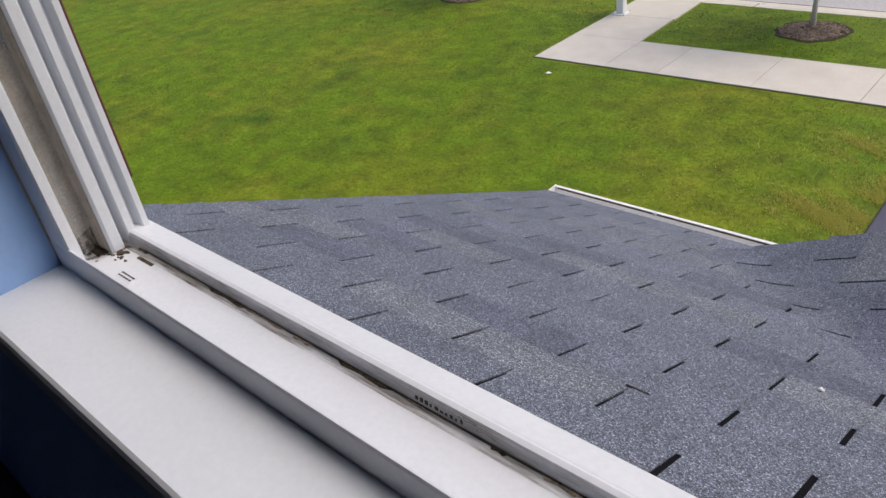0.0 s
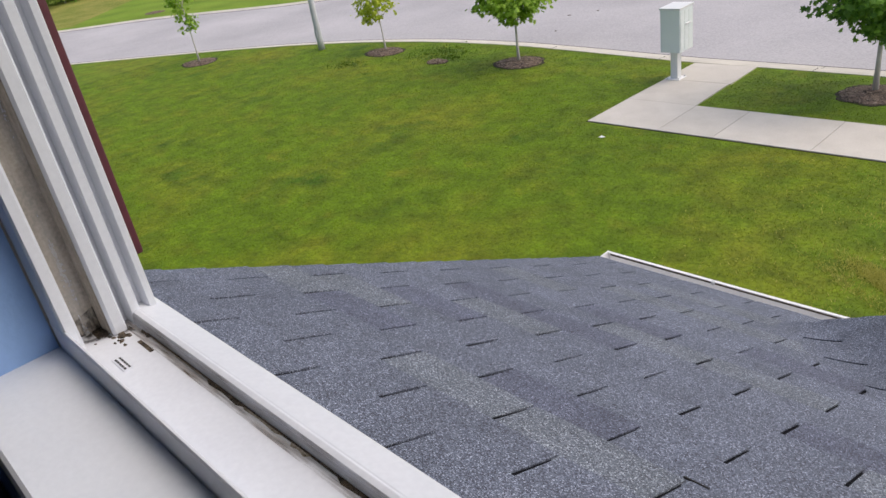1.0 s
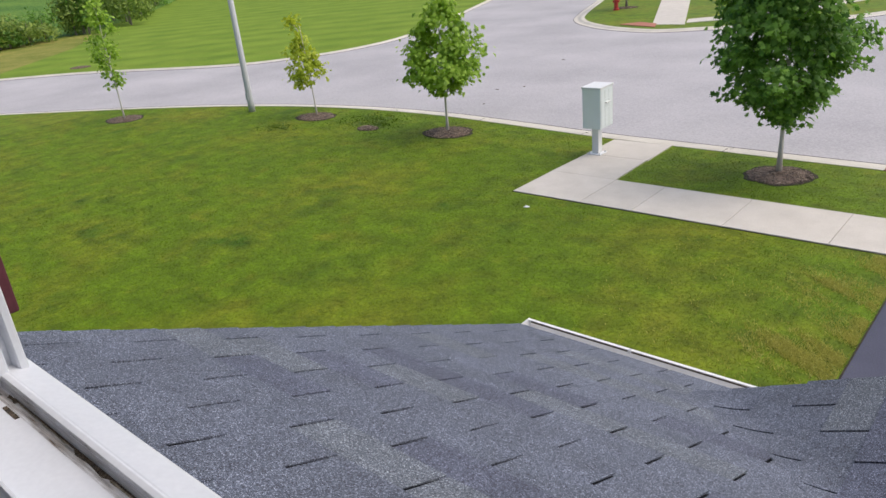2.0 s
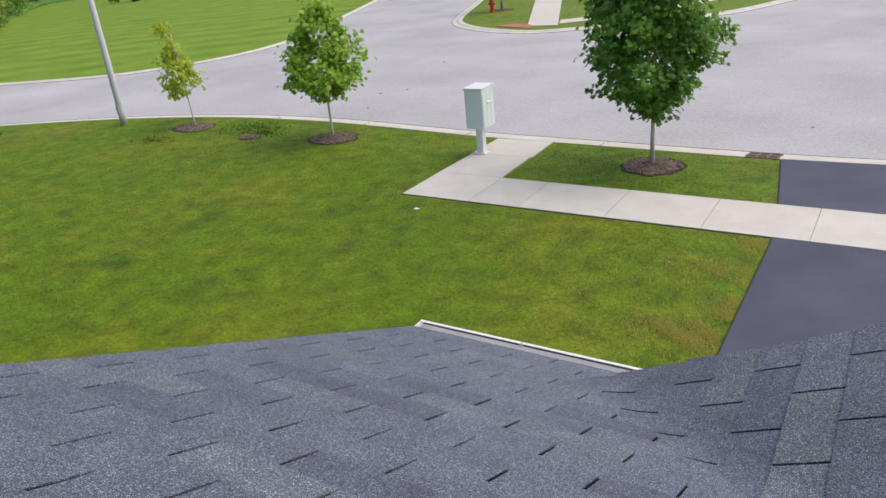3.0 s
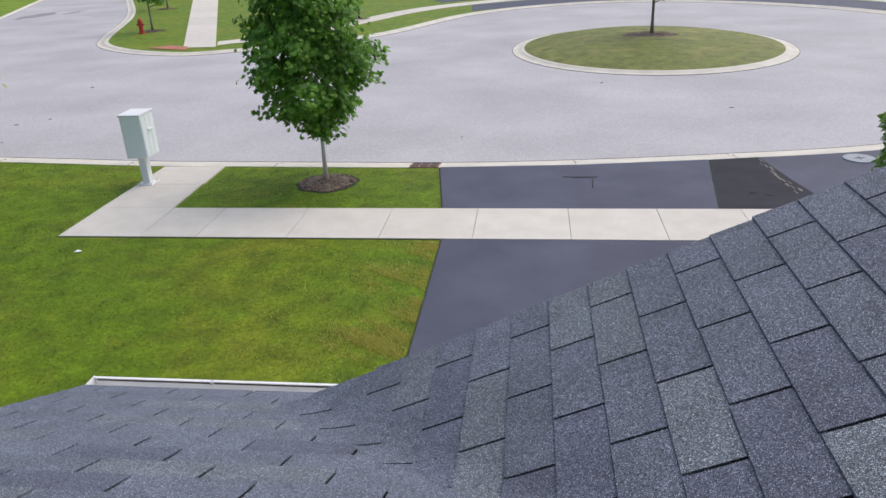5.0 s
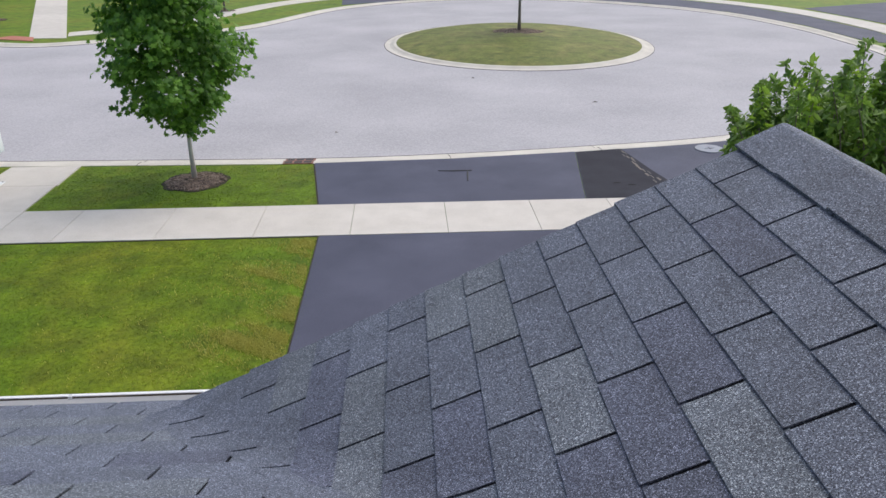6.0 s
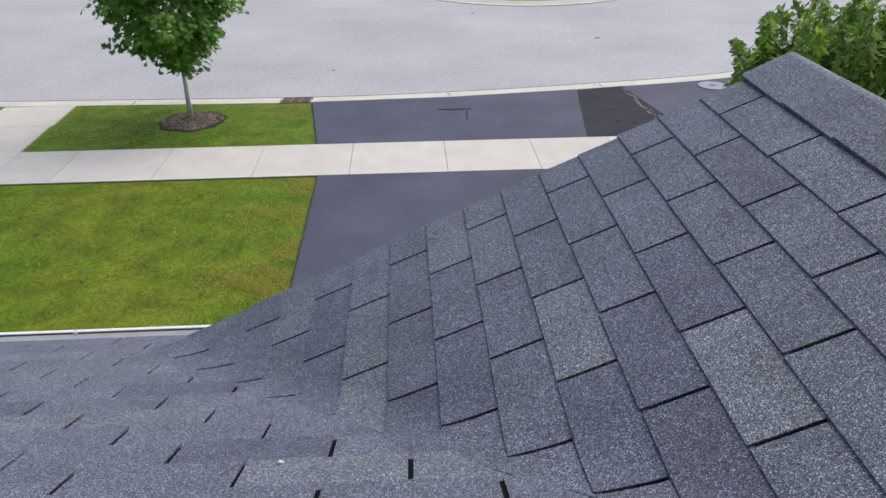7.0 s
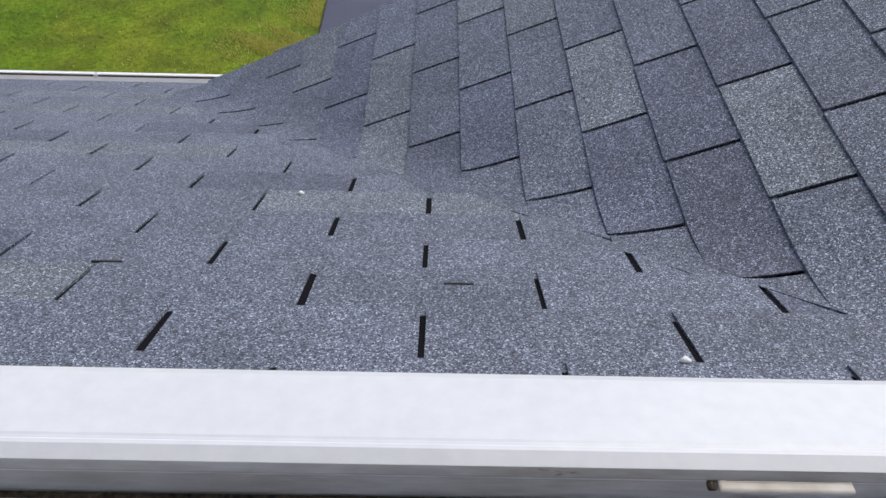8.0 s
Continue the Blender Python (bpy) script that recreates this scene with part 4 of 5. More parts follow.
BIG = [(0.82, 0.1), (0.95, 0.26), (1.12, 0.5), (1.35, 0.8), (1.7, 0.95), (2.1, 0.98), (2.6, 0.95), (3.1, 0.85), (3.7, 0.7), (4.4, 0.4), (5.0, 0.08)]
MEDIUM = [(0.9, 0.12), (1.05, 0.5), (1.35, 0.92), (1.65, 1.02), (2.0, 0.9), (2.4, 0.6), (2.75, 0.28), (2.95, 0.08)]
sprig_tree("maple_tree", "young maple with a full dark green crown in a mulch bed", (-3.66, 11.72, 0), BIG, 0.038, 720, 16, 0.104, M_LEAF_DEEP, M_PALEBARK, 11, off=(-0.22, 0))
sprig_tree("maple_tree", "small maple with a loose bright green crown", (-11.02, 11.85, 0), MEDIUM, 0.032, 270, 14, 0.112, M_LEAF_MID, M_PALEBARK, 12, off=(0.12, 0), lobes=0.55)
sprig_tree("sapling_tree", "thin yellow-green sapling leaning on the lawn edge", (-15.82, 11.95, 0), [(0.85, 0.3), (1.1, 0.5), (1.6, 0.4), (1.9, 0.16), (2.6, 0.1)], 0.022, 85, 11, 0.11, M_LEAF_LIME, M_PALEBARK, 13, off=(-0.3, 0), lean=(-0.12, 0))
sprig_tree("sapling_tree", "sparse green sapling near the bend of the road", (-21.95, 9.5, 0), [(1.0, 0.2), (1.4, 0.28), (2.2, 0.45), (2.7, 0.25), (3.4, 0.18)], 0.024, 85, 11, 0.11, M_LEAF_MID, M_PALEBARK, 14, off=(-0.15, 0))
tree("island_tree", "young tree in the mulch of the island", (4.3, 27.95, 0.2), 1.2, 0.06, crown_lumps(1.35, 4.4, 1.05, 8, 14), 2200, 0.16, M_LEAF_DEEP, M_BARK, 15)
pear = tree("pear_tree", "bushy ornamental tree with upright leafy shoots beside the gable", (3.47, 4.3, 0.0), 1.2, 0.07,
            [(-0.85, 0.1, 2.55, 0.36, 0.4), (-0.45, 0.1, 2.6, 0.4, 0.45), (-0.1, 0, 2.6, 0.42, 0.45), (0.3, 0.2, 2.7, 0.45, 0.5), (0.75, 0, 2.8, 0.5, 0.55),
             (-0.5, -0.2, 2.2, 0.6, 0.5), (0.4, -0.2, 2.2, 0.7, 0.5), (1.2, 0.1, 2.7, 0.55, 0.7), (0.6, -0.3, 2.6, 0.4, 0.5), (0.0, -0.3, 2.4, 0.4, 0.4)],
            21000, 0.062, M_LEAF_PEAR, M_BARK, 16, shape="pear")
shoot_rng = np.random.default_rng(61)
for k in range(170):
    u = -1.15 + 2.7 * (k * 0.618 % 1.0)
    foot = np.array([u, shoot_rng.uniform(-0.45, 0.4), 2.45])
    tall = 3.05 + 0.15 * (u + 1) + 0.1 * math.exp(-((u + 0.35) / 0.3) ** 2) + shoot_rng.uniform(-0.5, 0.12)
    end = foot + np.array([shoot_rng.uniform(-0.3, 0.24), shoot_rng.uniform(-0.3, 0.3), tall - 2.45])
    part("shoot", Geo().tube([foot, (foot + end) / 2 + np.array([0.02, 0, 0.01]), end], [0.007, 0.005, 0.0025], 5), M_BARK, pear)
    f = np.repeat(np.linspace(0.0, 1.0, 20), 5)
    ang = shoot_rng.uniform(0, math.tau, len(f))
    away = np.stack([np.cos(ang), np.sin(ang), np.full(len(f), 0.35)], 1)
    spot = foot + (end - foot) * f[:, None] + away * (0.10 - 0.075 * f[:, None]) * shoot_rng.uniform(0.6, 1.3, (len(f), 1))
    leaf_cloud("shoot_leaves", spot, away * 0.5, 0.064, M_LEAF_MID if k % 4 == 0 else M_LEAF_PEAR, pear, 700 + k, "pear", 0.7)

# ---- mailbox, pole ----
box = thing("cluster_mailbox", "pale grey-green cluster mailbox on a pedestal", "mailbox", at=(-6.99, 11.58, 0.018))
part("body", Geo().box((-0.19, -0.2, 0.52), (0.19, 0.27, 1.27), 0.01), M_BOX, box)
part("cap", Geo().add([(a, y, z) for y, z0 in ((-0.215, 1.272), (0.285, 1.282)) for a, z in ((-0.205, z0), (0.205, z0), (0.205, z0 + 0.03), (-0.205, z0 + 0.03))],
                      [(3, 2, 1, 0), (4, 5, 6, 7), (0, 1, 5, 4), (1, 2, 6, 5), (2, 3, 7, 6), (3, 0, 4, 7)]), M_BOXTOP, box, "white sloping cap")
for r in range(4):
    for q in range(3):
        if (r, q) in ((1, 2), (0, 2)):
            continue
        y = -0.18 + q * 0.147
        part("door", Geo().box((0.19, y, 0.56 + r * 0.172), (0.198, y + 0.138, 0.56 + r * 0.172 + 0.162), 0.003), M_BOX, box)
part("parcel_door", Geo().box((0.19, 0.114, 0.56), (0.198, 0.252, 0.894), 0.003), M_BOX, box)
part("outgoing_slot", Geo().box((0.196, -0.02, 0.99), (0.225, 0.14, 1.012), 0.004), M_BOXTOP, box, "white lip of the mail slot")
part("pedestal", Geo().box((-0.07, -0.07, 0.015), (0.07, 0.07, 0.52), 0.008), M_BOXTOP, box)
part("base_plate", Geo().box((-0.14, -0.14, 0.0), (0.14, 0.14, 0.015), 0.004), M_BOXTOP, box)
for sx in (-0.11, 0.11):
    for sy in (-0.11, 0.11):
        part("bolt", Geo().tube([(sx, sy, 0.01), (sx, sy, 0.035)], [0.012, 0.012], 6), M_STEEL, box)
pole = thing("street_light_pole", "tall grey steel light pole at the kerb", "light pole", at=(-18.4, 11.65, 0))
part("shaft", Geo().tube([(0, 0, 0), (0, 0, 0.3), (0, 0, 8)], [0.10, 0.09, 0.055], 14), M_STEEL, pole, smooth=True)

part("hand_hole_cover", Geo().box((-0.05, -0.098, 0.35), (0.05, -0.075, 0.55), 0.004), M_STEEL, pole)

# ---- small things of the street ----
drain = thing("storm_drain", "rusty cast iron storm drain in the kerb", "drain", at=(-2.01, 12.62, 0.0))
part("frame", Geo().box((-0.28, -0.16, -0.12), (0.28, 0.02, 0.016), 0.004), M_RUST, drain)
part("grate_frame", Geo().box((-0.28, 0.02, -0.12), (0.28, 0.3, -0.036), 0.004), M_RUST, drain)
for k in range(3):
    part("opening", Geo().box((-0.25 + k * 0.175, -0.13, 0.012), (-0.11 + k * 0.175, -0.02, 0.0175)), M_DARK, drain)
    part("grate_bar", Geo().box((-0.25 + k * 0.175, 0.05, -0.037), (-0.11 + k * 0.175, 0.27, -0.030), 0.003), M_DARK, drain)
lid = thing("utility_lid", "grey round utility cover set in the asphalt", "manhole", at=(5.79, 12.86, 0.012))
part("cover", Geo().tube([(0, 0, 0), (0, 0, 0.012)], [0.27, 0.265], 32), M_LID, lid)
part("emblem", Geo().box((-0.09, -0.012, 0.012), (0.09, 0.012, 0.015)).box((-0.012, -0.07, 0.012), (0.012, 0.07, 0.0155)), M_DRIVE, lid)
for name, pts in (("tar_seam", [(0.53, 11.86), (0.8, 11.83), (1.12, 11.85)]), ("tar_seam", [(1.05, 11.84), (1.03, 11.6), (1.01, 11.3)])):
    part(name, Geo().tube([(x, y, 0.012) for x, y in pts], [0.011, 0.017, 0.012], 6), M_DARK, drive)
for x, y in ((3.5, 11.02), (3.72, 10.9)):
    part("tar_spot", Geo().tube([(x - 0.07, y, 0.012), (x, y + 0.01, 0.013), (x + 0.07, y - 0.01, 0.012)], [0.008, 0.014, 0.006], 6), M_DARK, drive2)
scrape_rng = random.Random(12)
for k in range(16):
    y_ = 12.85 - k * 0.115
    x_, w_ = 4.06 + 0.008 * k + scrape_rng.uniform(-0.06, 0.06), scrape_rng.uniform(0.015, 0.05)
    part("pale_scrape", Geo().prism([(x_, y_), (x_ + w_, y_ + 0.02), (x_ + w_ * 0.8 + 0.02, y_ - 0.11), (x_ + 0.02, y_ - 0.15)][::-1], 0.0, 0.0165), M_SCRAPE, drive2, "pale scraped streak")
stain_rng = random.Random(6)
for label, cx, cy, rx, ry in (("dark wet stain on the asphalt", -32.3, 46.0, 0.8, 2.6), ("dark wet stain on the asphalt", -30.6, 47.6, 0.35, 1.2)):
    rim_ = [stain_rng.uniform(0.6, 1.15) for _ in range(22)]
    part("stain", Geo().prism([(cx + rx * q * math.cos(k * math.tau / 22), cy + ry * q * math.sin(k * math.tau / 22)) for k, q in enumerate(rim_)], -0.07, -0.0575), M_WET, road, label)
for x_, y_, turn_, long_ in ((-13.75, 21.14, 20, 0.13), (-13.0, 16.37, 10, 0.12), (-12.2, 14.72, 75, 0.06), (-12.45, 16.95, 30, 0.07), (4.63, 17.18, 5, 0.13), (-1.5, 14.8, 40, 0.06), (1.9, 20.4, 15, 0.08)):
    ob = part("fallen_twig", Geo().tube([(-long_ / 2, 0, 0.012), (-long_ * 0.1, 0.03, 0.018), (long_ / 2, 0, 0.01)], [0.007, 0.011, 0.005], 6).tube([(0, 0.02, 0.014), (long_ * 0.2, 0.06, 0.018)], [0.008, 0.004], 5), M_BARK)
    ob.matrix_world = pose(x_, y_, -0.062, 0, 0, turn_)
    tagged(ob, "short dark fallen twig lying on the road", "twig", "twigs on the road")
scrap = tagged(part("paper_scrap", Geo().add([(-0.05, -0.02, 0.004), (0.02, -0.035, 0.012), (0.06, 0.02, 0.006), (-0.02, 0.03, 0.02), (-0.05, -0.02, 0.001), (0.02, -0.035, 0.009), (0.06, 0.02, 0.003), (-0.02, 0.03, 0.017)],
                                             [(0, 1, 3), (1, 2, 3), (4, 7, 5), (5, 7, 6), (0, 4, 5, 1), (1, 5, 6, 2), (2, 6, 7, 3), (3, 7, 4, 0)]), M_BOXTOP), "crumpled white paper scrap lying on the lawn", "litter")
scrap.location = (-6.51, 8.5, 0.012)
hydrant = thing("fire_hydrant", "red fire hydrant beside a young tree", "hydrant", at=(-18.9, 34.3, 0))
part("barrel", Geo().tube([(0, 0, 0), (0, 0, 0.06), (0, 0, 0.07), (0, 0, 0.5), (0, 0, 0.58), (0, 0, 0.7)], [0.16, 0.16, 0.1, 0.1, 0.13, 0.05], 14), M_RED, hydrant, smooth=False)
for s in (-1, 1):
    part("nozzle", Geo().tube([(0, 0, 0.42), (0.17 * s, 0, 0.42)], [0.05, 0.055], 10), M_RED, hydrant)
# thin dark bars painted in for the shade of two open shingle edges
for x_, y_, w_ in ((0.046, 0.183, 0.04), (-0.447, 0.235, 0.043)):
    part("butt_gap_shade", Geo().box((-w_ / 2, -0.0014, -0.004), (w_ / 2, 0.0014, 0.0056), 0.0006), M_DARK, main_roof, "dark bar standing for the shade in a shingle gap", m=Matrix.Translation((x_, y_, roof_z(y_))) @ basis)
pebble_at = [(-0.238, 0.553), (0.285, 0.0)]
for k, (x, y) in enumerate(pebble_at):
    ob = part("pebble", Geo().tube([(-0.005, 0, 0.002), (0, 0.001, 0.004), (0.006, 0, 0.002)], [0.002, 0.0045, 0.002], 7), M_BOXTOP, smooth=True)
    ob.location = (x, y, roof_z(y) + 0.005)
    tagged(ob, "tiny white pebble lying on the shingles", "pebble", "pebbles")

# ---- far pavements, drives ----
slabs("pavement_across", "long pale concrete pavement across the far lawn", [0, 2.2, 4.4, 6.6, 8.8, 11, 13.2, 16, 20, 26, 34, 44],
      lambda a, b: [(-14.35 - 0.395 * a, 29.0 + 0.918 * a), (-12.95 - 0.375 * a, 29.0 + 0.918 * a), (-12.95 - 0.375 * b, 29.0 + 0.918 * b), (-14.35 - 0.395 * b, 29.0 + 0.918 * b)])
tagged(part("tactile_pad", Geo().prism([(-15.9, 29.1), (-13.9, 28.3), (-14.3, 29.3), (-15.3, 29.75)], -0.08, 0.023), M_BRICKPAD), "red tactile ramp pad at the kerb", "paving", kind="structure")
ring_out = smooth_line([(-13.5, 30.6), (-10.8, 33.0), (-9.1, 36.9), (-7.2, 41.4), (-4.4, 44.6), (0.3, 47.2), (5, 47.9), (10, 46.4), (15, 43), (18.2, 38), (19.4, 33.5), (19.6, 28), (18.6, 22)], 6)
ring_in = smooth_line([(-13.1, 29.5), (-9.9, 32.0), (-8.0, 36.2), (-6.2, 40.3), (-3.6, 43.3), (0.7, 45.9), (5, 46.6), (9.5, 45.2), (14.2, 42), (17.0, 37.4), (18.1, 33.3), (18.3, 28), (17.4, 22.4)], 6)
ring = thing("pavement_ring", "pale concrete pavement curving round the turning circle", "pavement", kind="structure")
for i in range(len(ring_out) - 1):
    part("slab", Geo().prism([ring_in[i], ring_in[i + 1], ring_out[i + 1], ring_out[i]], -0.08, 0.018), M_CONCRETE, ring)
far_drive = tagged(part("far_driveway", Geo().prism([(-3.3, 40.0), (-1.2, 41.2), (0.5, 42.25), (4, 43.2), (8.0, 42.5), (12.5, 39.2), (15.3, 34.9), (16.45, 30), (16.5, 25.6), (17.6, 24.5), (18.25, 28), (18.05, 33.3), (16.95, 37.4), (14.1, 42), (9.5, 45.1), (5, 46.5), (0.7, 45.8), (-3.5, 43.2)], -0.08, 0.010), M_DRIVE),
                   "dark asphalt drive aprons beyond the turning circle", "driveway", kind="structure")
part("upper_drive", Geo().prism([(19.5, 36), (20.2, 28), (34, 27), (34, 42)], -0.08, 0.010), M_DRIVE, far_drive)
part("left_drive", Geo().prism([(-5.5, 45.5), (-0.5, 48.0), (-3.0, 60), (-11, 58)], -0.08, 0.010), M_DRIVE, far_drive)
tagged(part("far_lawn", fill([Vector((p.x - 0.0, p.y + 0.0)) for p in far_edge[4:-8]] + [Vector((-57, 14)), Vector((-58, 24)), Vector((-72, 36)), Vector((-120, 70)), Vector((-110, 110))], [], 0.006), M_STRIPED), "striped mown lawn across the road", "lawn", kind="structure")


def hillside(near, far, z0, z1, a, b, nu=14, nv=16):
    """A gently rising sheet between two lines of the plan, from share a to share b of the way up."""
    n, f = smooth_line(near, nu), smooth_line(far, nu)
    vs = []
    for p, q in zip(n, f):
        for k in range(nv + 1):
            t = a + (b - a) * k / nv
            c = p.lerp(q, t)
            fall = min(1.0, (len(n) - 1 - n.index(p)) / 10)
            vs.append((c.x, c.y, z0 + (z1 - z0) * fall * t ** 1.25 + 0.15 * math.sin(c.x * 0.13) * math.sin(c.y * 0.17) * t))
    w = nv + 1
    return Geo().add(vs, [(i * w + k, (i + 1) * w + k, (i + 1) * w + k + 1, i * w + k + 1) for i in range(len(n) - 1) for k in range(nv)])


HILL_NEAR, HILL_FAR = [(-56, -12), (-57, 8), (-60, 24), (-74, 38), (-100, 58), (-104, 64)], [(-190, -60), (-172, 12), (-163, 50), (-152, 77), (-140, 98), (-128, 122)]
tagged(part("crop_field", hillside(HILL_NEAR, HILL_FAR, 0.02, 5.4, 0.0, 0.8), M_FIELD, smooth=True), "broad green crop field rising beyond the hedge", "field", kind="structure")
tagged(part("field_margin", hillside(HILL_NEAR, HILL_FAR, 0.02, 5.4, 0.8, 1.15), M_MARGIN, smooth=True), "bright mown grass margin along the wood", "field", kind="structure")
tagged(part("wild_meadow", Geo().add([(-40.5, 12.0, 0.012), (-57, 0, 0.012), (-60, 24, 0.012), (-57, 25.5, 0.012), (-48.5, 19.5, 0.012)], [(0, 1, 2, 3, 4)]), M_WILD), "rough patch of tan wild grass at the field edge", "field", kind="structure")

# ---- far trees and shrubs ----
for at, h, rad, lf, sd in (((-18.8, 35.2, 0), 3.6, 1.1, M_LEAF_DEEP, 31), ((-23.8, 47.2, 0), 4.4, 1.3, M_LEAF_DEEP, 32), ((-28.2, 57.9, 0), 5.0, 1.5, M_LEAF_MID, 33), ((-8.9, 37.8, 0), 4.6, 1.2, M_LEAF_DEEP, 34), ((-52.9, 59.9, 0), 5.2, 1.5, M_LEAF_DEEP, 35)):
    tree("street_tree", "young street tree in a far lawn strip", at, 1.2, 0.05, crown_lumps(1.4, h, rad, sd, 10), 900, 0.2, lf, M_BARK, sd)
for at, sd in (((-18.8, 35.2, 0), 7), ((-23.8, 47.2, 0), 8), ((-8.9, 37.8, 0), 9), ((-37.7, 15.2, 0), 10), ((-52.9, 59.9, 0), 11)):
    mulch(at, 0.6, 0.5, sd)


def shrub(name, label, at, radius, height, mat, seed, leaves=420, size=0.3, category="shrub"):
    r = np.random.default_rng(seed)
    ob = thing(name, label, category, at=at)
    lumps = [(r.uniform(-0.5, 0.5) * radius, r.uniform(-0.5, 0.5) * radius, height * r.uniform(0.25, 0.75), radius * r.uniform(0.45, 0.7), height * r.uniform(0.2, 0.34)) for _ in range(7)]
    part("stem", Geo().tube([(0, 0, 0), (0.03, 0.02, height * 0.3), (0, 0.05, height * 0.7)], [0.05 * radius, 0.04 * radius, 0.015 * radius], 6), M_BARK, ob)
    cs, ns = [], []
    for l in lumps:
        d = r.normal(0, 1, (leaves // 7, 3))
        d /= np.linalg.norm(d, axis=1)[:, None]
        cs.append(np.array(l[:3]) + d * np.array([l[3], l[3], l[4]]) * (r.uniform(0.3, 1.1, len(d)) ** 0.5)[:, None])
        ns.append(d)
    c = np.concatenate(cs)
    c[:, 2] = np.maximum(c[:, 2], 0.05)
    leaf_cloud("foliage", c, np.concatenate(ns), size, mat, ob, seed, "pear")
    return ob


hedge_rng = random.Random(9)
HEDGE = smooth_line([(-53, 13.5), (-57.5, 18.5), (-58.5, 24), (-68, 33), (-84, 44), (-110, 63), (-150, 90), (-215, 135)], 9)
for k, p in enumerate(HEDGE):
    d = (p - Vector((0, 0))).length
    s = 0.3 + d / 150
    wild = k < 19
    shrub("wild_shrub" if wild else "hedgerow_shrub", "tangled green wild shrub at the field edge" if wild else "dense dark green shrub of the hedgerow",
          (p.x + hedge_rng.uniform(-1.5, 1.5), p.y + hedge_rng.uniform(-1.5, 1.5), 0), 2.3 * s, (3.0 if wild else 6.2) * s * hedge_rng.uniform(0.7, 1.2), M_LEAF_WOOD if k % 3 else M_LEAF_DEEP, 100 + k, 420 if wild else 900, 0.26 * s + 0.1)
for k in range(56):
    u = k / 55
    row = k % 2
    x, y = -180 + 42 * u - row * 8 + hedge_rng.uniform(-2, 2), -8 + 128 * u + hedge_rng.uniform(-2, 2)
    s = hedge_rng.uniform(0.8, 1.25)
    shrub("woodland_tree", "broadleaf tree of the wood beyond the field", (x, y, 4.6), 4.6 * s, (10 + 4 * row) * s, (M_LEAF_WOOD, M_LEAF_MID, M_LEAF_DEEP, M_LEAF_LIME)[(k * 7) % 4], 200 + k, 800, 0.85, "tree")
for k in range(26):
    x = -70 + k * 9 + hedge_rng.uniform(-3, 3)
    y = 170 + hedge_rng.uniform(-15, 15)
    shrub("woodland_tree", "distant broadleaf tree of the wood edge", (x, y, 0), 7, 10 * hedge_rng.uniform(0.7, 1.2), M_LEAF_WOOD, 300 + k, 420, 1.3, "tree")

# ---- the far house with its truck and flower bed ----
home = thing("white_house", "white sided house with a garage across the road", "house", at=(-84.0, 75.0, 0))
R = pose(0, 0, 0, 0, 0, 36)
home.matrix_world = Matrix.Translation((-84.0, 76.0, 0)) @ R


def hp(name, a, b, mat, parent, label="", bev=0.0):
    return part(name, Geo().box(a, b, bev), mat, parent, label)


hp("wall", (-8, 0, 0), (7, 9, 5.6), M_SIDING, home)
hp("garage_wall", (7, -1.5, 0), (14, 8, 3.2), M_SIDING, home)
for zz in np.arange(0.25, 5.4, 0.25):
    hp("siding_board", (-8.02, -0.03, zz), (7.0, 0.0, zz + 0.235), M_SIDING, home)
part("roof", Geo().add([(-8.5, -0.6, 5.5), (7.5, -0.6, 5.5), (7.5, 9.6, 5.5), (-8.5, 9.6, 5.5), (-8.5, 4.5, 8.4), (7.5, 4.5, 8.4)], [(0, 1, 5, 4), (2, 3, 4, 5), (0, 4, 3), (1, 2, 5), (0, 3, 2, 1)]), M_HOUSEROOF, home)
part("garage_roof", Geo().add([(6.8, -2, 3.15), (14.4, -2, 3.15), (14.4, 8.4, 3.15), (6.8, 8.4, 3.15), (10.6, -2, 5.2), (10.6, 8.4, 5.2)], [(0, 4, 5, 3), (1, 2, 5, 4), (0, 1, 4), (2, 3, 5), (0, 3, 2, 1)]), M_HOUSEROOF, home)
gd1 = hp("garage_door", (8.0, -1.56, 0), (13.0, -1.5, 2.3), M_BOXTOP, home)
for k in range(4):
    hp("panel", (8.05, -1.59, 0.05 + k * 0.57), (12.95, -1.56, 0.58 + k * 0.57), M_BOXTOP, gd1)
for wx in (-5.2, 5.2):
    wfr = hp("window_frame", (wx - 0.7, -0.09, 0.9), (wx + 0.7, -0.03, 2.4), M_BOXTOP, home)
    hp("pane", (wx - 0.6, -0.1, 1.0), (wx + 0.6, -0.09, 2.3), M_GLASS, wfr)
    for side_ in (-1, 1):
        hp("shutter", (wx + side_ * 0.95 - 0.2, -0.08, 0.9), (wx + side_ * 0.95 + 0.2, -0.031, 2.4), M_MAROON, home)
hp("downspout", (2.2, -0.12, 0.0), (2.34, -0.03, 5.4), M_BOXTOP, home)
hp("porch_post", (-8.9, -1.2, 0.0), (-8.65, -0.95, 3.0), M_BOXTOP, home)
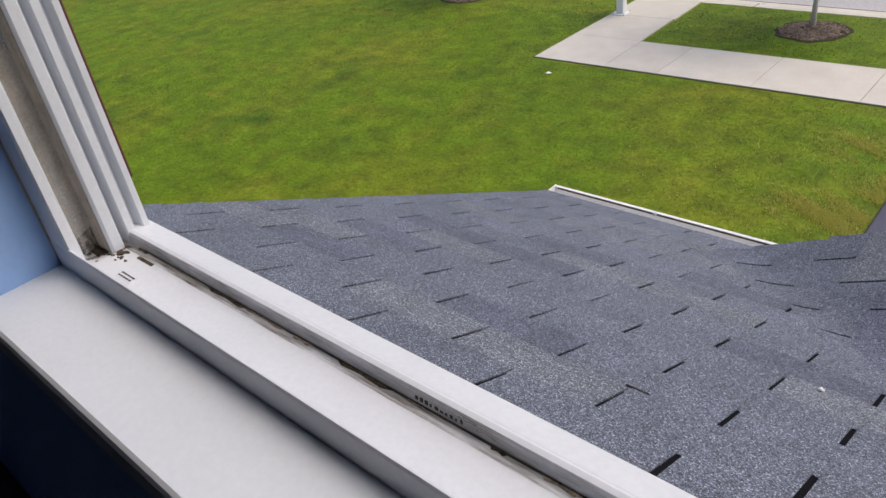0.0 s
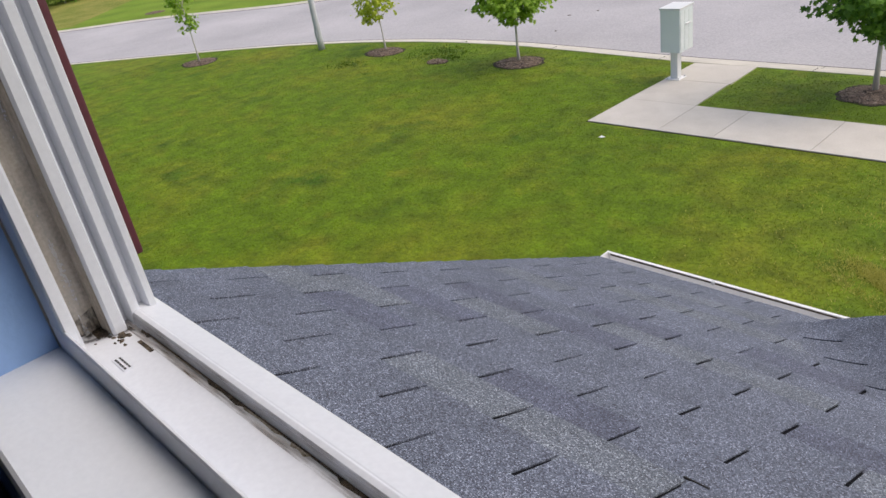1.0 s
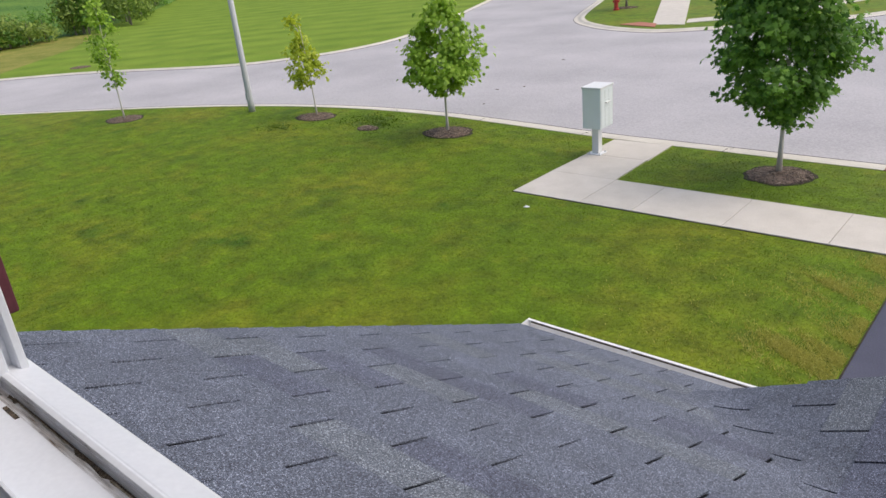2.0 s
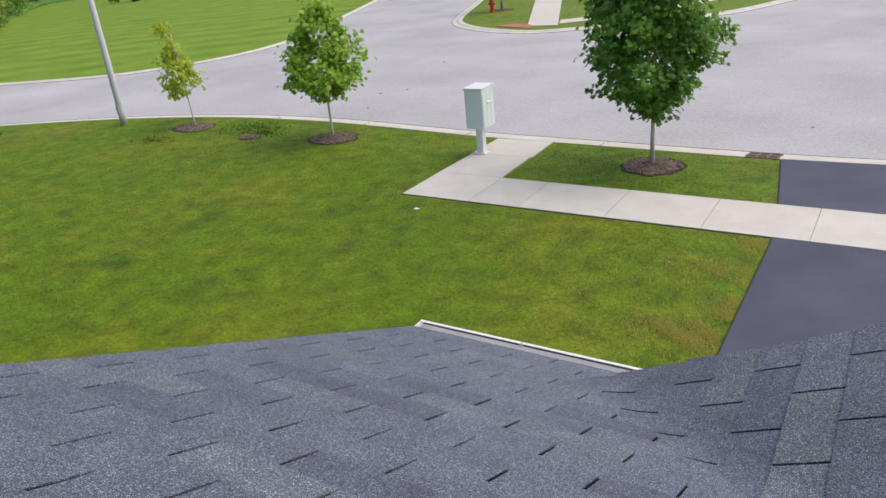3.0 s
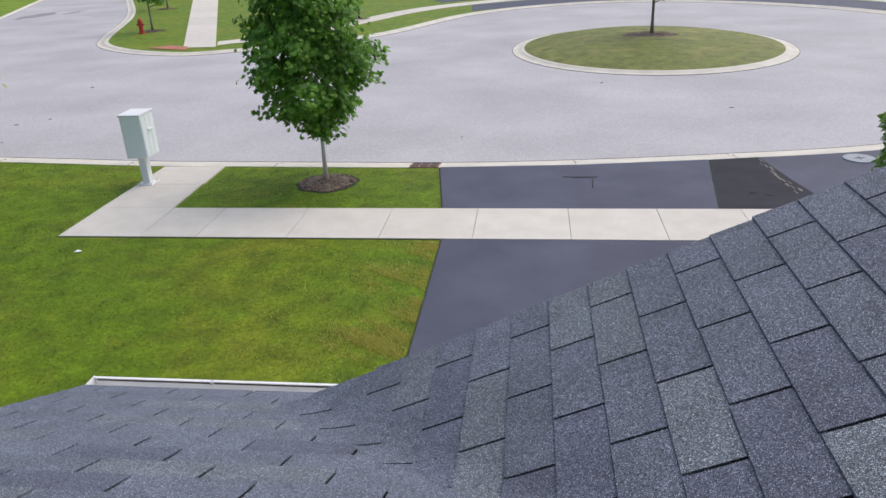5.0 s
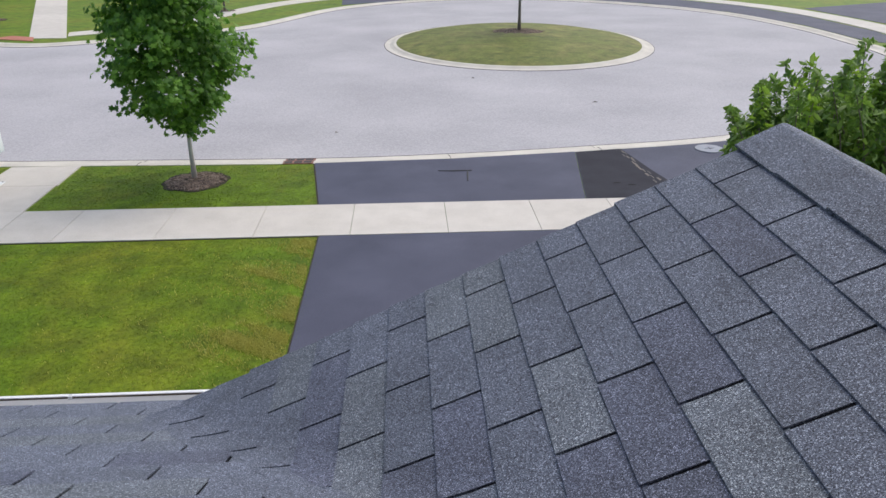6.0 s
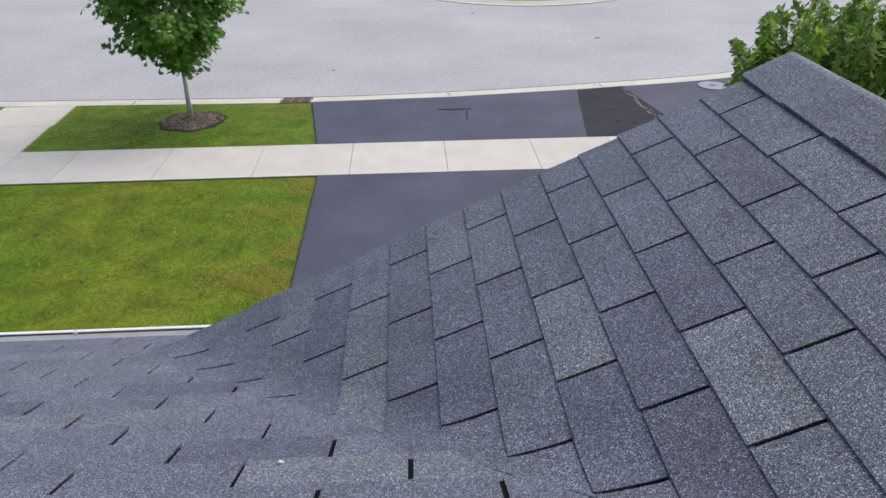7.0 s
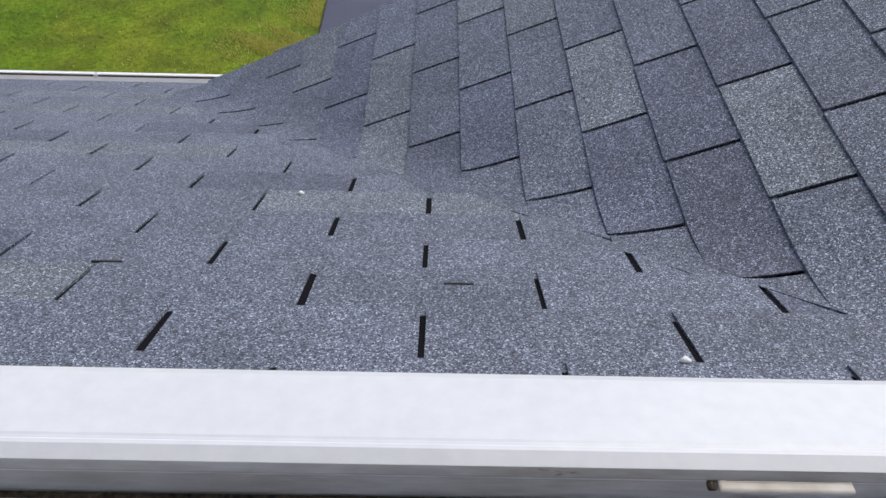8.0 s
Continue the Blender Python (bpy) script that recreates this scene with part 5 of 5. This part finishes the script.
for i, (x, y, r_, h_, m_) in enumerate(((-81.4, 56.3, 0.9, 2.4, M_LEAF_MID), (-78.2, 56.7, 1.1, 2.7, M_LEAF_RED), (-72.6, 61.6, 1.4, 4.6, M_LEAF_DEEP), (-88.2, 71.2, 1.6, 1.7, M_LEAF_DEEP), (-84.9, 74.1, 1.5, 2.2, M_LEAF_DEEP), (-83.5, 75.0, 1.4, 2.1, M_LEAF_DEEP), (-82.2, 76.0, 1.3, 2.0, M_LEAF_DEEP), (-71.6, 74.8, 1.0, 1.3, M_LEAF_DEEP), (-68.8, 75.6, 1.2, 1.9, M_LEAF_DEEP))):
    shrub("garden_shrub", "rounded garden shrub by the white house", (x, y, 0), r_, h_, m_, 400 + i, 1100, 0.3)
for i, (x, y) in enumerate(((-75.2, 73.6), (-70.6, 71.6), (-72.6, 74.0))):
    shrub("flower_clump", "clump of yellow flowers in the bed", (x, y, 0), 0.9, 0.9, M_YELLOW, 420 + i, 300, 0.22, "flowers")
tagged(part("house_driveway", Geo().prism([(-71, 76), (-60, 69.5), (-42.5, 68), (-47, 75.5), (-66, 83)], -0.08, 0.012), M_DRIVE), "dark asphalt drive beside the white house", "driveway", kind="structure")
tagged(part("house_path", Geo().prism([(-53, 63.3), (-51, 63.0), (-50.5, 72), (-53.5, 78), (-55, 78)], -0.08, 0.02), M_CONCRETE), "pale path crossing the far lawn", "pavement", kind="structure")
truck = thing("pickup_truck", "silver pickup truck parked on the far drive", "truck")
truck.matrix_world = Matrix.Translation((-64.2, 76.6, 0.012)) @ pose(0, 0, 0, 0, 0, -20)
part("body", Geo().add([(x, s * 0.92, z) for s in (-1, 1) for x, z in ((-2.75, 0.5), (2.7, 0.5), (2.75, 0.95), (1.3, 1.08), (-2.75, 1.08))],
                       [(0, 1, 2, 3, 4), (9, 8, 7, 6, 5), (0, 5, 6, 1), (1, 6, 7, 2), (2, 7, 8, 3), (3, 8, 9, 4), (4, 9, 5, 0)]), M_SILVER, truck)
cab = part("cab", Geo().add([(x, s * w, z) for s in (-1, 1) for x, z, w in ((-0.9, 1.08, 0.9), (1.35, 1.08, 0.9), (0.65, 1.72, 0.74), (-0.75, 1.74, 0.74))],
                            [(0, 1, 2, 3), (7, 6, 5, 4), (0, 4, 5, 1), (1, 5, 6, 2), (2, 6, 7, 3), (3, 7, 4, 0)]), M_SILVER, truck)
for s in (-1, 1):
    part("side_window", Geo().add([(-0.75, s * 0.885, 1.16), (1.0, s * 0.885, 1.16), (0.55, s * 0.775, 1.64), (-0.65, s * 0.775, 1.66), (-0.75, s * 0.9, 1.16), (1.0, s * 0.9, 1.16), (0.55, s * 0.79, 1.64), (-0.65, s * 0.79, 1.66)],
                                  [(0, 1, 2, 3), (7, 6, 5, 4), (0, 4, 5, 1), (1, 5, 6, 2), (2, 6, 7, 3), (3, 7, 4, 0)]), M_GLASS, cab)
    for wx in (-1.75, 1.75):
        wheel = part("wheel", Geo().tube([(wx, s * 0.7, 0.38), (wx, s * 0.95, 0.38)], [0.38, 0.38], 20), M_DARK, truck)
        part("rim", Geo().tube([(wx, s * 0.94, 0.38), (wx, s * 0.965, 0.38)], [0.22, 0.2], 14), M_SILVER, wheel)
part("headlight", Geo().box((2.68, -0.85, 0.72), (2.77, -0.5, 0.92), 0.02), M_BOXTOP, truck)
part("headlight", Geo().box((2.68, 0.5, 0.72), (2.77, 0.85, 0.92), 0.02), M_BOXTOP, truck)

# ---- window details ----
part("track_clip", Geo().box((0.069, -0.4012, WZ0 + 0.0218), (0.0945, -0.3985, WZ0 + 0.0230), 0.0005), M_TRACK, window, "small pale clip in the track")
sticker = part("sticker", Geo().box((-0.536, -0.4335, WZ0 + 0.0150), (-0.514, -0.4265, WZ0 + 0.0168)), M_WHITE, window, "small printed vent marks")
for r in range(2):
    for k in range(5):
        part("mark", Geo().box((-0.5340 + k * 0.0040, -0.4322 + r * 0.0032, WZ0 + 0.0168), (-0.5308 + k * 0.0040, -0.4308 + r * 0.0032, WZ0 + 0.0170)), M_DARK, sticker)
part("vent_slot", Geo().box((-0.545, -0.4105, WZ0 + 0.0140), (-0.522, -0.4075, WZ0 + 0.0158)), M_GRIME_SHADE, window, "grimy drain slot")
mark_rng = random.Random(5)
for k in range(10):
    x_, w_, h_ = -0.242 + k * 0.0037, mark_rng.uniform(0.0010, 0.0024), mark_rng.uniform(0.0008, 0.0026)
    part("maker_mark", Geo().box((x_, -0.3999, WZ0 + 0.0180), (x_ + w_, -0.3988, WZ0 + 0.0182 + h_)), M_DARK, window)
for k in range(26):
    x_, l_, w_ = -0.57 + k * 0.042 + mark_rng.uniform(-0.02, 0.02), mark_rng.uniform(0.012, 0.055), mark_rng.uniform(0.0006, 0.0030)
    part("dirt_streak", Geo().add([(x_, -0.4003, WZ0 + 0.0156), (x_ + l_, -0.4003, WZ0 + 0.0156), (x_ + l_ * 0.8, -0.4008 - w_, WZ0 + 0.01535), (x_ + l_ * 0.45, -0.4008 - w_ * 0.5, WZ0 + 0.01535), (x_ + l_ * 0.15, -0.4008 - w_ * 0.9, WZ0 + 0.01535)], [(0, 4, 3, 2, 1)]), M_DIRT if k % 3 else M_GRIME_SHADE, window, "brown dirt along the track")
grime_rng = random.Random(3)
for cx, cy, rx, ry, nb in ((-0.584, -0.4235, 0.011, 0.006, 22), (-0.570, -0.414, 0.010, 0.004, 9), (-0.556, -0.420, 0.007, 0.003, 5)):
    for _ in range(nb):
        gx_, gy_ = cx + grime_rng.gauss(0, rx * 0.6), cy + grime_rng.gauss(0, ry * 0.6)
        gx_, gy_ = min(max(gx_, -0.592), -0.54), min(max(gy_, -0.4375), -0.4055)
        s_ = grime_rng.uniform(0.0018, 0.0055)
        k_ = 9
        rim_ = [s_ * grime_rng.uniform(0.6, 1.3) for _ in range(k_)]
        zt = WZ0 + 0.0153 + grime_rng.uniform(0.0004, 0.0016)
        part("grime", Geo().add([(gx_, gy_, zt + 0.0006)] + [(gx_ + rim_[q] * math.cos(q * math.tau / k_), gy_ + 0.7 * rim_[q] * math.sin(q * math.tau / k_), WZ0 + 0.0148) for q in range(k_)], [(0, 1 + q, 1 + (q + 1) % k_) for q in range(k_)]), M_GRIME_SHADE, window, "black mouldy dirt in the corner")

def film(name, label, verts, mat):
    """A thin film of dirt on the window frame."""
    ob = part(name, Geo().add(verts, [(0, 1, 2, 3)]), mat, window, label)
    return ob


film("dirt_film", "brown dirt on the rail of the track", [(-0.592, -0.40005, WZ0 + 0.0156), (0.592, -0.40005, WZ0 + 0.0156), (0.592, -0.39945, WZ0 + 0.0232), (-0.592, -0.39945, WZ0 + 0.0232)], M_FILM_THIN)
# this film dims the bead: dirt, plus the lip's shading put into colour
film("dirt_film", "tan film on the bead of the rail, dirt and shade together", [(-0.592, -0.39925, WZ0 + 0.0232), (0.592, -0.39925, WZ0 + 0.0232), (0.592, -0.3982, WZ0 + 0.0252), (-0.592, -0.3982, WZ0 + 0.0252)], M_FILM_THIN)
film("dirt_film", "brown dirt along the track", [(-0.592, -0.4072, WZ0 + 0.0156), (0.592, -0.4072, WZ0 + 0.0156), (0.592, -0.4003, WZ0 + 0.0154), (-0.592, -0.4003, WZ0 + 0.0154)], M_FILM)
film("mould_film", "black mould in the corner of the track", [(-0.5925, -0.4385, WZ0 + 0.0172), (-0.578, -0.4385, WZ0 + 0.0172), (-0.562, -0.4040, WZ0 + 0.0161), (-0.5925, -0.4040, WZ0 + 0.0161)], M_MOULD)
film("mould_film", "black mould up the jamb", [(-WX + 0.0106, -0.4358, WZ0 + 0.016), (-WX + 0.0106, -0.4192, WZ0 + 0.016), (-WX + 0.0106, -0.4192, WZ0 + 0.036), (-WX + 0.0106, -0.4358, WZ0 + 0.030)], M_MOULD)
film("dirt_film", "tan dirt in the channel of the jamb", [(-WX + 0.0103, -0.4359, WZ0 + 0.016), (-WX + 0.0103, -0.4191, WZ0 + 0.016), (-WX + 0.0103, -0.4191, WZ1 - 0.03), (-WX + 0.0103, -0.4359, WZ1 - 0.03)], M_FILM_JAMB)
film("dirt_film", "tan dirt on the fin of the jamb", [(-WX + 0.0110, -0.4193, WZ0 + 0.016), (-WX + 0.0315, -0.4183, WZ0 + 0.016), (-WX + 0.0315, -0.4183, WZ1 - 0.03), (-WX + 0.0110, -0.4193, WZ1 - 0.03)], M_FILM_JAMB)
# solid dark block takes the place of shade in the gap by the clip
part("clip_gap_shade", Geo().box((0.0670, -0.4008, WZ0 + 0.0217), (0.0689, -0.3988, WZ0 + 0.0229), 0.0005), M_GRIME_SHADE, window, "dark block standing for the shaded gap beside the clip")

# ---- dark tufts of long grass by the kerb ----
tuft_rng = np.random.default_rng(8)
clumps = []
for x, y, rad in ((-15.8, 10.6, 0.4), (-14.1, 11.7, 0.5), (-14.2, 12.3, 0.5), (-13.6, 12.3, 0.4), (-13.2, 11.8, 0.3)):
    q = tuft_rng.normal(0, 0.5 * rad, (380, 3)) * np.array([1.7, 1.0, 0])
    clumps.append(q * np.array([1, 1, 0]) + np.array([x, y, 0]) + tuft_rng.uniform(0.003, 0.02, (380, 1)) * np.array([0, 0, 1]))
coarse = leaf_cloud("coarse_grass", np.concatenate(clumps), np.tile([0.0, 0.3, 0.4], (1900, 1)), 0.05, M_COARSE, None, 5, "pear", 0.0)
tagged(coarse, "low dark green patches of coarse grass at the kerb", "grass", kind="stuff")

for cx, cy, rx, ry in ((-0.5835, -0.4235, 0.0095, 0.0055), (-0.5675, -0.4135, 0.0075, 0.0030)):
    rim_ = [grime_rng.uniform(0.6, 1.2) for _ in range(16)]
    part("grime", Geo().prism([(max(-0.5925, cx + rx * q * math.cos(k * math.tau / 16)), cy + ry * q * math.sin(k * math.tau / 16)) for k, q in enumerate(rim_)], WZ0 + 0.0145, WZ0 + 0.0166), M_GRIME_SHADE, window, "black mouldy dirt in the corner")

# ---- grass blades on the near lawn ----
r = np.random.default_rng(21)
N = 1100000
gx = r.uniform(-24, -1.2, N)
gy = r.uniform(1.95, 13.0, N)
dist2 = gx ** 2 + (gy + 0.5) ** 2 + 16
keep = r.uniform(0, 1, N) < np.clip(70.0 / dist2, 0.1, 1)
line = np.array([(p.x, p.y) for p in road_edge[:8 * 14]])
keep &= gy < np.interp(gx, line[:, 0], line[:, 1]) - 0.17
keep &= ~((gx > -7.2) & (gy > 9.05) & (gy < 10.31))
keep &= ~((gx > -7.2) & (gx < -5.88) & (gy > 9))
keep &= ~((gx > -1.43) & (gy > 10))
for (mx, my, rx, ry) in ((-3.62, 11.6, 0.5, 0.48), (-11.0, 11.82, 0.55, 0.47), (-15.75, 11.85, 0.57, 0.42), (-21.95, 9.5, 0.57, 0.47)):
    keep &= ((gx - mx) / rx) ** 2 + ((gy - my) / ry) ** 2 > 1
gx, gy = gx[keep], gy[keep]
n = len(gx)
h = r.uniform(0.006, 0.019, n)
wd = r.uniform(0.002, 0.0038, n) * np.clip(np.sqrt(gx ** 2 + gy ** 2) / 7, 1, 2.2)
an = r.uniform(0, math.tau, n)
tip = r.normal(0, 0.026, (n, 2))
co = np.zeros((n, 3, 3))
co[:, 0] = np.stack([gx - wd * np.cos(an), gy - wd * np.sin(an), np.full(n, -0.002)], 1)
co[:, 1] = np.stack([gx + wd * np.cos(an), gy + wd * np.sin(an), np.full(n, -0.002)], 1)
co[:, 2] = np.stack([gx + tip[:, 0], gy + tip[:, 1], h], 1)
gm = bpy.data.meshes.new("grass")
gm.vertices.add(n * 3)
gm.vertices.foreach_set("co", co.reshape(-1))
gm.loops.add(n * 3)
gm.loops.foreach_set("vertex_index", np.arange(n * 3, dtype=np.int32))
gm.polygons.add(n)
gm.polygons.foreach_set("loop_start", np.arange(n, dtype=np.int32) * 3)
gm.polygons.foreach_set("loop_total", np.full(n, 3, dtype=np.int32))
gm.update(calc_edges=True)
gm.materials.append(M_BLADE)
patches = ((-1.78, 6.25, 0.26, 0.22, 9000), (-1.45, 6.6, 0.2, 0.3, 5000), (-1.45, 8.75, 0.15, 0.16, 4000), (-1.85, 7.8, 0.22, 0.22, 5000), (-1.36, 7.4, 0.06, 0.9, 6000), (-1.45, 5.0, 0.12, 0.9, 6000), (-2.6, 6.8, 0.8, 1.6, 1800))
sx = np.concatenate([r.normal(px, pa, pn) for px, py, pa, pb, pn in patches])
sy = np.concatenate([r.normal(py, pb, pn) for px, py, pa, pb, pn in patches])
ok = (sx < -1.30) & (sy > 2.0) & (sy < 9.0) & (np.sin(sy * 7.1 + sx * 3) + np.sin(sy * 15.3 + sx * 11 + 1) + r.normal(0, 0.8, len(sx)) > 0.1)
sx, sy = sx[ok], sy[ok]
dry = Geo()
for x, y in zip(sx, sy):
    a, w, hh = rng.uniform(0, 6.28), rng.uniform(0.003, 0.006), rng.uniform(0.018, 0.034)
    dry.v += [(x - w * math.cos(a), y - w * math.sin(a), 0), (x + w * math.cos(a), y + w * math.sin(a), 0), (x + rng.uniform(-0.03, 0.03), y + rng.uniform(-0.03, 0.03), hh)]
    dry.f.append((len(dry.v) - 3, len(dry.v) - 2, len(dry.v) - 1))
dm = bpy.data.meshes.new("dry_grass")
dm.from_pydata(dry.v, [], dry.f)
dm.materials.append(M_STRAW)
tagged(new("dry_grass", dm), "sparse dry yellow grass along the driveway edge", "grass", kind="stuff")
tagged(new("grass", gm), "short mown green grass of the front lawn", "grass", kind="stuff")
